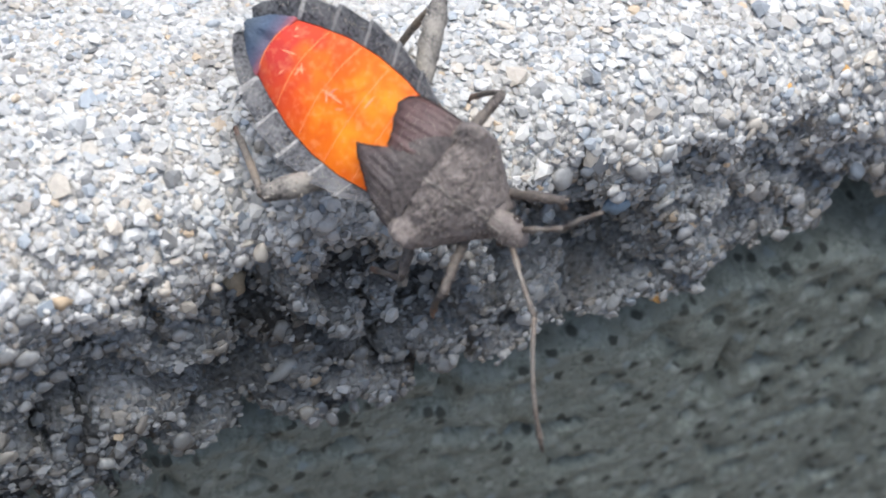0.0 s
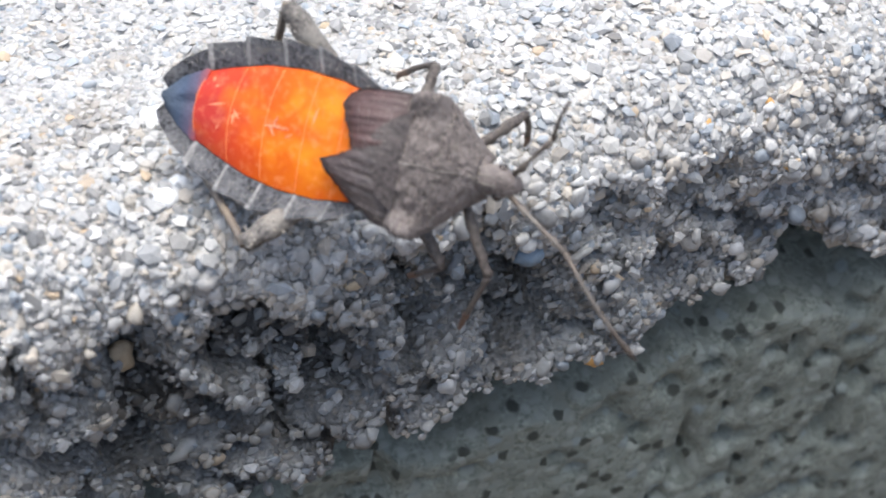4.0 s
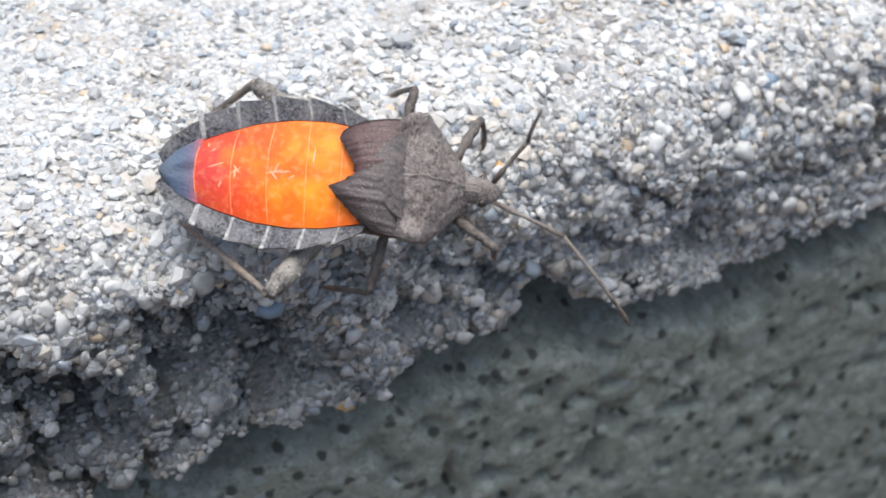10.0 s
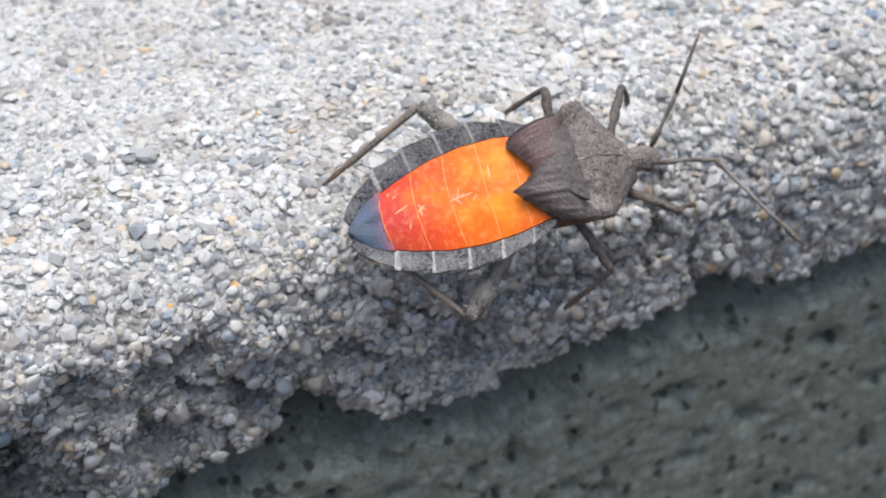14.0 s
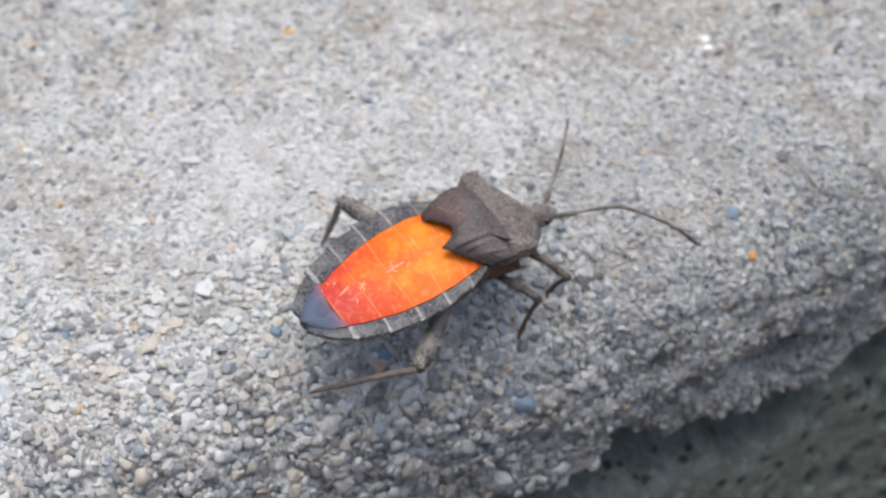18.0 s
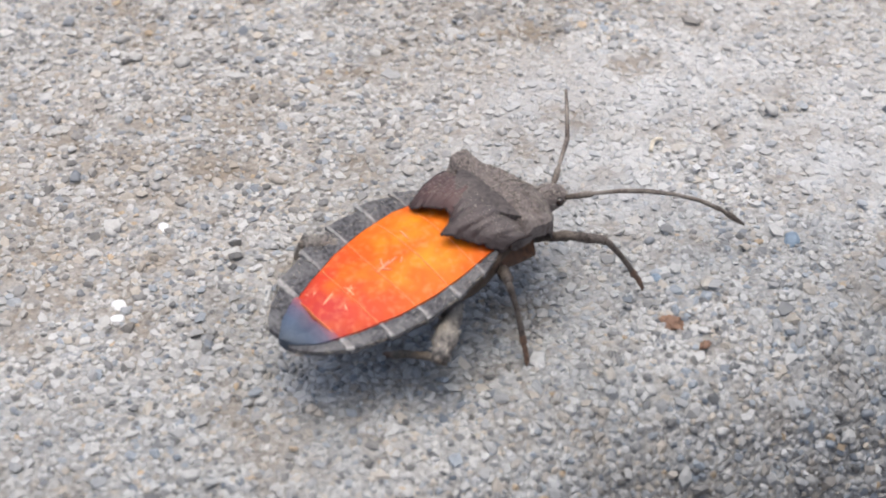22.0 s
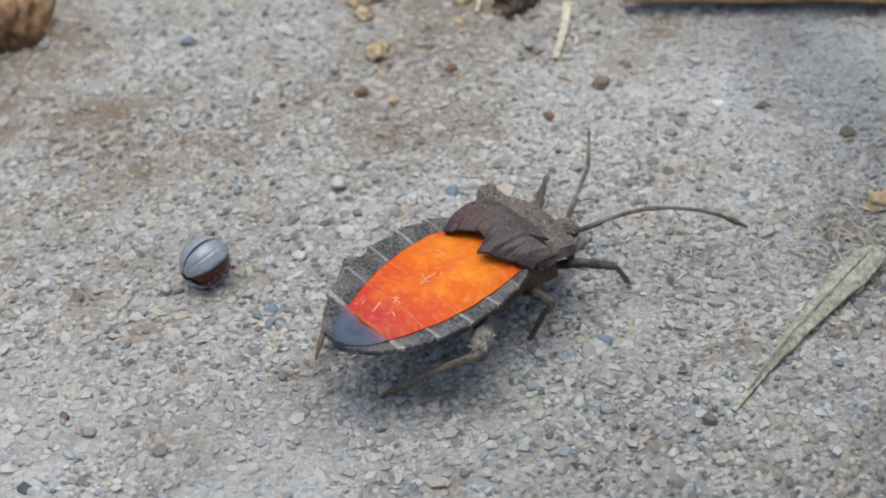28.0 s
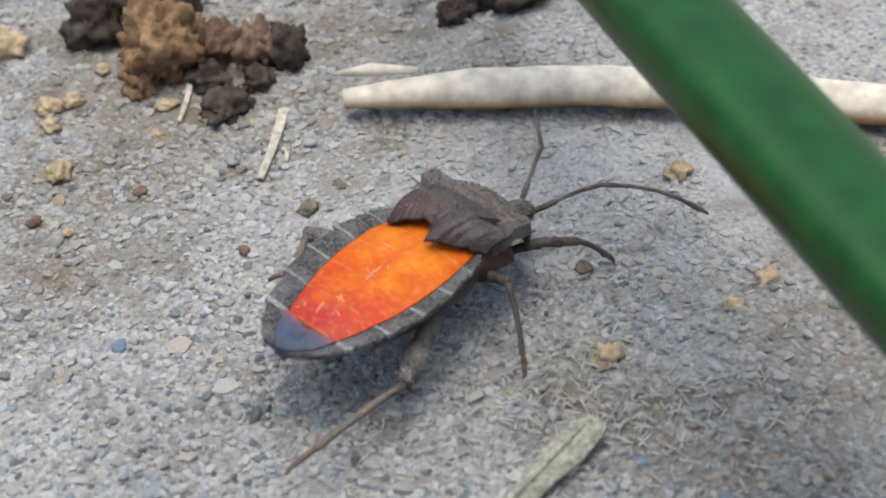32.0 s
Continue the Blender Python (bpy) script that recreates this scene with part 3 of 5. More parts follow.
def grain_mesh(name, u, s, size, rng, mat, sink=0.15, fine=False):
    """Many small broken stones set into the skin at u, s, joined into one mesh."""
    place, normal = ledge_surface(u, s)
    n = len(u)
    base_v, base_f = (FINE_V, FINE_F) if fine else (ICO_V, ICO_F)
    if fine:
        # chips: balls cut by a few planes
        jig = np.ones((n, len(base_v)))
        for _ in range(10):
            cut = rng.standard_normal((n, 3))
            cut /= np.linalg.norm(cut, axis=1)[:, None]
            reach = rng.uniform(0.32, 0.8, n)[:, None] / np.maximum(cut @ base_v.T, 0.05)
            jig = np.minimum(jig, reach)
        jig = (jig * (1 + 0.03 * rng.standard_normal(jig.shape)))[..., None]
    else:
        jig = 1 + 0.26 * rng.standard_normal((n, len(base_v), 1)).clip(-1.6, 1.6)
    shape = base_v[None] * jig
    squash = np.stack([rng.uniform(0.75, 1.35, n), rng.uniform(0.75, 1.2, n), rng.uniform(0.38, 0.72, n)], -1)
    shape = shape * squash[:, None] * size[:, None, None]
    turn, lean = rng.uniform(0, 2 * math.pi, n), rng.normal(0, 0.24, n)
    c, k = np.cos(turn)[:, None], np.sin(turn)[:, None]
    x, y, z = shape[..., 0], shape[..., 1], shape[..., 2]
    z, x = z * np.cos(lean)[:, None] + x * np.sin(lean)[:, None], x * np.cos(lean)[:, None] - z * np.sin(lean)[:, None]
    x, y = x * c - y * k, x * k + y * c
    nv, nz = normal[:, 1:2], normal[:, 2:3]
    # the skin's own axes: along the edge, over it, and out of it
    out = np.stack([x, y * nz + z * nv, -y * nv + z * nz], -1)
    lift = place + normal * (size * rng.normal(sink, 0.22, n))[:, None]
    verts = (out + lift[:, None]).reshape(-1, 3)
    faces = (base_f[None] + (np.arange(n) * len(base_v))[:, None, None]).reshape(-1, 3)
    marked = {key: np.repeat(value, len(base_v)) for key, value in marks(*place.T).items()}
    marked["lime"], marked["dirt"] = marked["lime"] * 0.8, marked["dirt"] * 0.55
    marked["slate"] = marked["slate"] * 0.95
    marked["film_shade"] = marked["film_shade"] * rng.uniform(0.1, 0.95, n).repeat(len(base_v))
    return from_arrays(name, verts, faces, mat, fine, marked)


def build_grains(ledge):
    rng = np.random.default_rng(11)
    for name, count, low, high, mean, sink, wide in (
        ("aggregate", 112000, -4.4, S_LIP, 0.0205, -0.02, (-4.6, 22.5)),
        ("far_aggregate", 44000, -8.5, -4.0, 0.0205, -0.05, (0.5, 25.5)),
        ("edge_aggregate", 15000, -0.7, S_LIP, 0.027, 0.25, (-4.6, 9.0)),
        ("face_aggregate", 2600, 0.6, S_LIP - 0.05, 0.045, 0.4, (-4.6, 8.0)),
        ("coarse_aggregate", 4000, -6.0, S_LIP, 0.036, -0.05, (-4.6, 24.0)),
    ):
        u, s = rng.uniform(*wide, count), rng.uniform(low, high, count)
        spot, _ = ledge_surface(u, s)
        keep = (np.abs(crack_off(*spot.T)) > 0.016) | (s < 0.15)
        u, s, count = u[keep], s[keep], int(keep.sum())
        size = mean * np.exp(rng.normal(0, 0.3, count))
        tagged(part_mesh(name, grain_mesh(name, u, s, size, rng, GRAIN, sink, mean > 0.034), ledge), kind="stuff")


def part_mesh(name, me, parent):
    ob = new(name, me)
    ob.parent = parent
    return ob


def build_wall():
    us = np.concatenate([np.linspace(-150, -6, 8), np.arange(-5.4, 20, 0.05), np.linspace(21, 170, 8)])
    zs = np.concatenate([np.arange(LIP_Z - 0.1, -6.5, -0.05), np.linspace(-8, -45, 6)])
    gu, gz = np.meshgrid(us, zs, indexing="ij")
    head = lip_z(us) - 0.1 - 0.35 * np.exp(-(((us - 10.45) / 0.35) ** 2)) - 0.2 * np.exp(-(((us - 11.7) / 0.5) ** 2))
    gz = gz - zs[0] + head[:, None]
    d = 0.02 * bumpy(gu, gz, gz * 0, 0.7, 21) + 0.008 * bumpy(gu, gz, gz * 0, 2.4, 22) + 0.005 * bumpy(gu, gz, gz * 0, 8, 23)
    d = d - 0.04 * np.clip(bumpy(gu, gz, gz * 0 + 5, 2.9, 24) - 0.4, 0, 1) - 0.35 * np.clip(bumpy(gu, gz, gz * 0 + 9, 5.2, 25) - 0.42, 0, 1)
    d = d - 0.6 * np.clip(bumpy(gu, gz, gz * 0 + 3, 6.5, 26) - 0.42, 0, 1) + 0.008 * bumpy(gu, gz, gz * 0, 12, 27)
    # a dark joint runs under the lip
    under = head[:, None] - gz
    joint = (np.interp(gu, (0, 2.5), (0.34, 0.26)) + 0.12 * bumpy(gu, gu * 0, gu * 0, 1.3, 51) + 0.07 * bumpy(gu, gu * 0, gu * 0, 5.0, 52)).clip(0.02, 1)
    d = d - 0.9 * np.clip(1.6 - under / joint, 0, 1)
    back = np.interp(gu, (-3, -0.5, 1, 4), (0.45, 0.32, 0.12, 0))
    grid = np.stack([gu, FACE_V + 0.1 + back - d, gz], -1)
    top = np.stack([us, np.full_like(us, FACE_V + 1.2), head], -1)[:, None]
    grid = np.concatenate([top, grid], 1)
    n, m = grid.shape[:2]
    index = np.arange(n * m).reshape(n, m)
    faces = np.stack([index[:-1, :-1], index[:-1, 1:], index[1:, 1:], index[1:, :-1]], -1).reshape(-1, 4)
    me = from_arrays("wall_front", grid.reshape(-1, 3), faces, WALL)
    ob = tagged(new("wall_front", me), "damp greenish grey pitted wall under the ledge", "wall", kind="structure")
    ob.rotation_euler[2] = EDGE


def build_soil():
    bm = bmesh.new()
    for x, y in ((-1, -1), (1, -1), (1, 1), (-1, 1)):
        bm.verts.new((x * 60000, y * 60000, -45))
    bm.faces.new(bm.verts)
    tagged(part("ground", bm, SOIL, None), "bare brown soil at the foot of the wall", "ground", kind="structure")


def build_unseen_wall():
    """Unseen plain wall behind the camera, added to block low sky and bounce light."""
    bm = bmesh.new()
    bmesh.ops.create_cube(bm, size=1, matrix=Matrix.Translation((0, -230, 10)) @ Matrix.Diagonal((1400, 20, 110, 1)))
    ob = tagged(part("wall_opposite", bm, UNSEEN_GREY, None, smooth=False), "plain grey wall added out of view to shade the ledge face", "wall", kind="structure")
    ob.rotation_euler[2] = EDGE


ledge = build_ledge()
build_unseen_wall()
build_wall()
build_soil()


# ---- the leaf-footed bug; x forwards, y to its left, z up ----
def interp(x, xs, ys):
    return float(np.interp(x, xs, ys))


def spine_z(x):
    return interp(x, (-0.74, -0.41, 0.0, 0.3, 0.6), (-0.27, -0.21, -0.12, -0.06, -0.03))


def back_half(x):
    return interp(x, (-0.43, -0.3, -0.1, 0.1, 0.3, 0.55), (0.175, 0.225, 0.285, 0.31, 0.305, 0.26))


def rim_half(x):
    return interp(x, (-0.64, -0.6, -0.52, -0.41, -0.2, 0.0, 0.2, 0.4, 0.56), (0.05, 0.13, 0.22, 0.305, 0.39, 0.43, 0.428, 0.385, 0.32))


def strip(rows):
    """A sheet through rows of points."""
    bm = bmesh.new()
    made = [[bm.verts.new(p) for p in row] for row in rows]
    for a, b in zip(made, made[1:]):
        for i in range(len(a) - 1):
            bm.faces.new((a[i], a[i + 1], b[i + 1], b[i]))
    return bm


def slab_of(rows, thick):
    """The same sheet with a thickness and closed sides."""
    n, m = len(rows), len(rows[0])
    bm = bmesh.new()
    top = [[bm.verts.new(p) for p in row] for row in rows]
    low = [[bm.verts.new((p[0], p[1], p[2] - thick)) for p in row] for row in rows]
    for i in range(n - 1):
        for j in range(m - 1):
            bm.faces.new((top[i][j], top[i][j + 1], top[i + 1][j + 1], top[i + 1][j]))
            bm.faces.new((low[i][j], low[i + 1][j], low[i + 1][j + 1], low[i][j + 1]))
    for i in range(n - 1):
        for j in (0, m - 1):
            bm.faces.new((top[i][j], top[i + 1][j], low[i + 1][j], low[i][j]))
    for j in range(m - 1):
        for i in (0, n - 1):
            bm.faces.new((top[i][j], low[i][j], low[i][j + 1], top[i][j + 1]))
    # crisp borders
    border = {v for i in range(n) for j in range(m) if i in (0, n - 1) or j in (0, m - 1) for v in (top[i][j], low[i][j])}
    walls = {f for f in bm.faces if all(v in border for v in f.verts)}
    for face in walls:
        for edge in face.edges:
            edge.smooth = False
    return bm


def tube(points, radii, sides=10, ends=True):
    """A round tapering rod through points."""
    bm = bmesh.new()
    pts = [Vector(p) for p in points]
    rings = []
    for i, p in enumerate(pts):
        way = (pts[min(i + 1, len(pts) - 1)] - pts[max(i - 1, 0)]).normalized()
        side = way.cross(Vector((0.02, 0.05, 1.0))).normalized()
        up = side.cross(way)
        rings.append([bm.verts.new(p + (side * math.cos(a) + up * math.sin(a)) * radii[i]) for a in (2 * math.pi * k / sides for k in range(sides))])
    for a, b in zip(rings, rings[1:]):
        for k in range(sides):
            bm.faces.new((a[k], a[(k + 1) % sides], b[(k + 1) % sides], b[k]))
    if ends:
        bm.faces.new(rings[0])
        bm.faces.new(rings[-1])
    return bm


def wobble(bm, freq, amount, seed=0):
    for v in bm.verts:
        v.co += Vector((noise.noise(v.co * freq + Vector((seed, 0, 0))), noise.noise(v.co * freq + Vector((0, seed + 7, 0))), noise.noise(v.co * freq + Vector((0, 0, seed + 13))))) * amount


SEGMENTS = (-0.42, -0.215, -0.01, 0.19, 0.385, 0.54)


def back_point(x, t):
    """On the orange back; t runs over it from -1 to 1."""
    w = back_half(x)
    return (x - 0.03 * (1 - t * t) * (1 if x < 0 else 0.3), t * w, spine_z(x) + 0.045 * (1 - t * t) - 0.004 * math.exp(-((t / 0.12) ** 2)))


def shield_point(x, t):
    """On the shield behind the head; t runs over it from -1 to 1."""
    w = interp(x, (0.645, 0.70, 0.75, 0.82, 0.87, 0.915, 0.97, 1.05, 1.12), (0.28, 0.335, 0.362, 0.372, 0.352, 0.31, 0.25, 0.16, 0.105))
    crest = interp(x, (0.645, 0.74, 0.85, 0.92, 1.0, 1.12), (0.085, 0.115, 0.11, 0.075, 0.0, -0.105))
    lobe = interp(x, (0.66, 0.73, 0.84, 0.9), (0.2, 1.0, 1.0, 0.0)) * max(0, abs(t) - 0.62) / 0.38
    z = crest - 0.11 * t * t + 0.125 * lobe ** 1.3 * (1 - 0.35 * max(0, abs(t) - 0.9) / 0.1)
    return (x + 0.03 * (1 - t * t) * (x < 0.7) - 0.02 * (1 - t * t) * (x > 1.08), t * w, z)


def hair(bm, foot, tip):
    """One short stiff hair."""
    a, b, c = bm.verts.new(foot + Vector((0.0016, 0, 0))), bm.verts.new(foot - Vector((0.0016, 0, 0))), bm.verts.new(foot + Vector((0, 0.0016, 0.002)))
    d = bm.verts.new(foot + tip)
    for tri in ((a, b, d), (b, c, d), (c, a, d)):
        bm.faces.new(tri)


def build_bug():
    body = new("leaf_footed_bug")
    tagged(body, "grey-brown bug with orange back and torn stubby wings", "insect")
    # orange back in segments, with pale sutures
    for a, b in zip(SEGMENTS, SEGMENTS[1:]):
        rows = []
        for i in range(8):
            f = i / 7
            x = a + (b - a) * f
            puff = 0.0005 * math.sin(math.pi * f) ** 0.6
            rows.append([(p[0], p[1], p[2] + puff) for p in (back_point(x, -1 + 2 * j / 16) for j in range(17))])
        part("back_plate", slab_of(rows, 0.03), BACK, body, "glossy orange back plate")
    for a in SEGMENTS[:-1]:
        rows = [[(p[0] + e, p[1], p[2] + 0.003) for p in (back_point(a, -0.97 + 1.94 * j / 16) for j in range(17))] for e in (-0.0018, 0.0018)]
        bm = slab_of(rows, 0.02)
        wobble(bm, 30, 0.003, a)
        part("suture", bm, SUTURE, body, "thin pale seam across the back")
    for sx, sy, long, turn in ((0.0, 0.0, 0.05, 0.25), (0.01, 0.015, 0.04, 1.2), (0.0, -0.02, 0.035, -0.9), (0.05, 0.0, 0.045, 0.1), (-0.215, 0.0, 0.035, 0.5), (-0.21, 0.01, 0.03, -0.8), (-0.22, -0.015, 0.03, 1.5), (0.1, -0.03, 0.02, 0.6), (-0.35, 0.12, 0.015, 0.5), (-0.33, 0.03, 0.05, 0.3), (-0.38, 0.15, 0.012, 1.5), (0.22, 0.1, 0.04, 1.45), (-0.30, -0.08, 0.02, 1.2)):
        rows = []
        for f in np.linspace(-1, 1, 7):
            x, y = sx + long * f * math.cos(turn) + 0.008 * noise.noise(Vector((f * 3, sx * 50, 0))), sy + long * f * math.sin(turn)
            half = 0.0034 * (1 - f * f) + 0.001
            top = back_point(x, y / back_half(x))[2] + 0.0075
            rows.append([(x - half * math.sin(turn), y + half * math.cos(turn), top), (x + half * math.sin(turn), y - half * math.cos(turn), top)])
        part("scar", slab_of(rows, 0.012), SCAR, body, "small pale scar on the back")
    # rim plates with pale bands
    for side in (1, -1):
        for k, (a, b) in enumerate(zip((-0.63,) + SEGMENTS, SEGMENTS)):
            rows, band = [], []
            for i in range(7):
                f = i / 6
                x = a + (b - a) * f
                inner, outer = back_half(max(x, -0.43)) + 0.006, rim_half(x)
                if x < -0.43:
                    inner = interp(x, (-0.63, -0.55, -0.43), (0.03, 0.11, 0.18))
                outer += 0.022 * (1 - f) - 0.006
                row = []
                for j in range(6):
                    g = j / 5
                    y = inner + (outer - inner) * g
                    z = spine_z(x) - 0.004 + 0.036 * g - 0.008 * g * g + 0.012 * (1 - f) * g + 0.006 * noise.noise(Vector((x * 25, y * 25, side)))
                    row.append((x - 0.035 * g * (1 - 0.2 * f), side * y, z))
                rows.append(row)
            plate = part("rim_plate", slab_of(rows, 0.03), PLATE, body, "dark hairy rim plate")
            if k:
                wide = 0.62 if k > 1 else 0.95
                strip_rows = [[tuple(a + (b - a) * f * (0.6 + 0.4 * j / 5) + (0.003 if n == 2 else 0) for n, (a, b) in enumerate(zip(p, q))) for j, (p, q) in enumerate(zip(rows[0], rows[1]))] for f in (-0.12 * wide, 0.4 * wide, 0.95 * wide)]
                bm = slab_of(strip_rows, 0.02)
                wobble(bm, 40, 0.005, k)
                part("pale_band", bm, BAND, plate, "whitish band on the rim plate")
    # tail
    rows = []
    for i in range(10):
        x = -0.64 + 0.225 * i / 9
        w = interp(x, (-0.64, -0.61, -0.54, -0.43), (0.03, 0.07, 0.13, 0.19))
        rows.append([(x - 0.02 * (1 - t * t), t * w, spine_z(x) + 0.012 + 0.018 * (1 - t * t) - 0.02 * math.exp(-((t / 0.2) ** 2)) * (x > -0.54)) for t in np.linspace(-1, 1, 15)])
    bm = slab_of(rows, 0.05)
    wobble(bm, 30, 0.008, 3)
    part("tail", bm, TAIL, body, "blue-black tail end with a reddish spot")
    # short pale hairs along the rim
    rng = random.Random(21)
    bm = bmesh.new()
    for _ in range(900):
        x, side = rng.uniform(-0.62, 0.5), rng.choice((-1, 1))
        out = rng.choice((1.0, 1.0, rng.uniform(0.3, 0.9)))
        y = back_half(max(x, -0.43)) * (1 - out) + rim_half(x) * out
        top = spine_z(x) + 0.02
        tip = Vector((rng.gauss(-0.6, 0.4), side * rng.uniform(0.3, 1.0), rng.uniform(0.1, 0.8))).normalized() * rng.uniform(0.012, 0.03)
        foot = Vector((x - 0.03, side * y, top))
        hair(bm, foot, tip)
    part("bristles", bm, SPIKE, body, "short pale hairs along the rim")
    # belly
    bm = bmesh.new()
    rings = []
    for i in range(16):
        f = i / 15
        x = -0.60 + 1.62 * f
        w = interp(x, (-0.6, -0.45, 0.0, 0.4, 0.8, 1.02), (0.05, 0.22, 0.36, 0.34, 0.24, 0.09))
        deep = interp(x, (-0.6, -0.45, 0.0, 0.5, 1.02), (0.04, 0.11, 0.24, 0.34, 0.12))
        top = spine_z(x) - 0.025 - (0.05 if x > 0.6 else 0) - max(0, x - 0.6) * 0.2
        rings.append([bm.verts.new((x, w * math.cos(a), top - deep * max(0, math.sin(a)) ** 0.8)) for a in np.linspace(0, math.pi, 13)])
    for a, b in zip(rings, rings[1:]):
        for k in range(12):
            bm.faces.new((a[k], a[k + 1], b[k + 1], b[k]))
        bm.faces.new((a[0], b[0], b[-1], a[-1]))
    bm.faces.new(rings[0])
    bm.faces.new(rings[-1])
    wobble(bm, 8, 0.012)
    part("belly", bm, BELLY, body, "dark brown underside")
    # shield behind the head
    rows = []
    for x in np.linspace(0.645, 1.12, 64):
        row = []
        for t in np.linspace(-1, 1, 49):
            p = shield_point(x, t)
            rough = 0.016 * noise.noise(Vector((x * 20, t * 7, 1))) + 0.013 * noise.noise(Vector((x * 62, t * 9, 4))) + 0.006 * noise.noise(Vector((x * 120, t * 22, 8)))
            row.append((p[0], p[1] + 0.008 * noise.noise(Vector((x * 40, t, 6))), p[2] + rough))
        rows.append(row)
    part("pronotum", slab_of(rows, 0.08), SHIELD, body, "rough grey-brown shield with blunt shoulders")
    bm = bmesh.new()
    rng = random.Random(4)
    for _ in range(330):
        x, t = rng.uniform(0.66, 1.1), rng.uniform(-0.97, 0.97)
        p = shield_point(x, t)
        bmesh.ops.create_icosphere(bm, subdivisions=1, radius=rng.uniform(0.0028, 0.0056), matrix=Matrix.Translation((p[0], p[1], p[2] + 0.005)))
    # a row of larger grains along the front of the shoulders
    for t in np.linspace(-0.93, 0.93, 17):
        p = shield_point(0.905 + 0.02 * math.cos(t * 7), t)
        bmesh.ops.create_icosphere(bm, subdivisions=1, radius=rng.uniform(0.007, 0.011), matrix=Matrix.Translation((p[0], p[1], p[2] + 0.007)))
    part("granulation", bm, GRANULE, body, "tiny dull granules on the shield")
    line = [shield_point(x, 0.02 * math.sin(x * 40)) for x in np.linspace(0.68, 1.1, 16)]
    part("midline", tube([(p[0], p[1], p[2] + 0.004) for p in line], [0.0045] * 16, 6), GRANULE, body, "pale raised line along the shield")
    # short pale hairs that make the shield look dusty
    bm = bmesh.new()
    for _ in range(520):
        p = Vector(shield_point(rng.uniform(0.66, 1.11), rng.uniform(-1, 1)))
        tip = Vector((rng.gauss(-0.5, 0.5), rng.gauss(0, 0.5), rng.uniform(0.2, 0.8))).normalized() * rng.uniform(0.012, 0.028)
        hair(bm, p, tip)
    part("bristles", bm, SPIKE, body, "short pale hairs on the shield")
    # scutellum
    rows = [[(x, t * w, interp(x, (0.475, 0.57, 0.65, 0.73), (0.095, 0.122, 0.118, 0.085)) + 0.022 * (1 - t * t) * (w / 0.2) + 0.006 * noise.noise(Vector((x * 50, t * 9, 2)))) for t in np.linspace(-1, 1, 15)] for x, w in ((0.73, 0.25), (0.68, 0.225), (0.62, 0.175), (0.57, 0.12), (0.52, 0.065), (0.475, 0.012))]
    part("scutellum", slab_of(rows, 0.04), SCUTE, body, "small rough triangular plate between the wings")
    # torn wing stubs
    for side, jag in ((1, (0.455, 0.45, 0.435, 0.405, 0.385, 0.36, 0.375, 0.43)), (-1, (0.46, 0.41, 0.315, 0.35, 0.40, 0.45, 0.50, 0.57))):
        rows = []
        count = 43
        for i in range(14):
            f = i / 13
            row = []
            for j in range(count):
                g = j / (count - 1)
                rear = interp(g, [k / 7 for k in range(8)], jag) + 0.014 * noise.noise(Vector((g * 22, side * 3, 0))) + 0.006 * noise.noise(Vector((g * 60, side * 3, 2)))
                front = 0.71 + 0.06 * g
                x = front + (rear - front) * f
                y = 0.34 * g + 0.012 * math.sin(math.pi * f) * g - 0.035 * f * g - 0.012 * (side > 0)
                arch = 0.045 * math.sin(math.pi * min(1, 0.12 + 0.8 * f))
                dome = 0.10 - 0.19 * max(0, g - 0.25) ** 1.7 + arch * (0.4 + 0.4 * g)
                dome *= min(1, 0.3 + 2.2 * f)
                vein = 0.017 * (1 - abs(math.sin(g * 8.5 + side + 0.6 * f))) ** 2 * (0.35 + 0.55 * f) + 0.005 * abs(math.sin(g * 27 + 2 * f)) ** 4
                fold = vein + 0.006 * noise.noise(Vector((x * 14, g * 8, side))) + 0.003 * noise.noise(Vector((x * 50, g * 30, side)))
                curl = -0.035 * (max(0, f - 0.75) / 0.25) ** 2
                row.append((x, side * y, spine_z(x) + 0.035 + dome + fold + curl + (0.008 if side < 0 else 0) * (1 - g)))
            rows.append(row)
        part("wing_stub", slab_of(rows, 0.009), WING if side < 0 else WING_RED, body, "torn dark brown wing stub" if side < 0 else "torn reddish-brown wing stub")
        edge = [rows[i][-1] for i in range(2, 14)] + [rows[-1][j] for j in range(count - 2, 2, -1)]
        part("wing_edge", tube([(x, y, z + 0.002) for x, y, z in edge], [0.0075 - 0.003 * i / len(edge) for i in range(len(edge))], 6), MARGIN, body, "thick dark edge of the torn wing")
        bm = bmesh.new()
        for _ in range(170):
            i, j = rng.randrange(1, 11), rng.randrange(2, 40)
            hair(bm, Vector(rows[i][j]), Vector((rng.gauss(-0.8, 0.3), rng.gauss(0, 0.4), rng.uniform(0.1, 0.5))).normalized() * rng.uniform(0.012, 0.025))
        part("wing_hairs", bm, SPIKE, body, "short pale hairs on the wing stub")
    # amber flanks between the rim and the shoulders
    for side in (1, -1):
        rows = [[(x, side * (0.2 + 0.09 * g - 0.02 * math.sin(6 * x)), spine_z(x) - 0.015 - 0.11 * g * g + 0.006 * noise.noise(Vector((x * 20, g * 4, side)))) for g in np.linspace(0, 1, 8)] for x in np.linspace(0.46, 0.8, 12)]
        part("flank", slab_of(rows, 0.03), FLANK, body, "amber-brown flank under the wing")
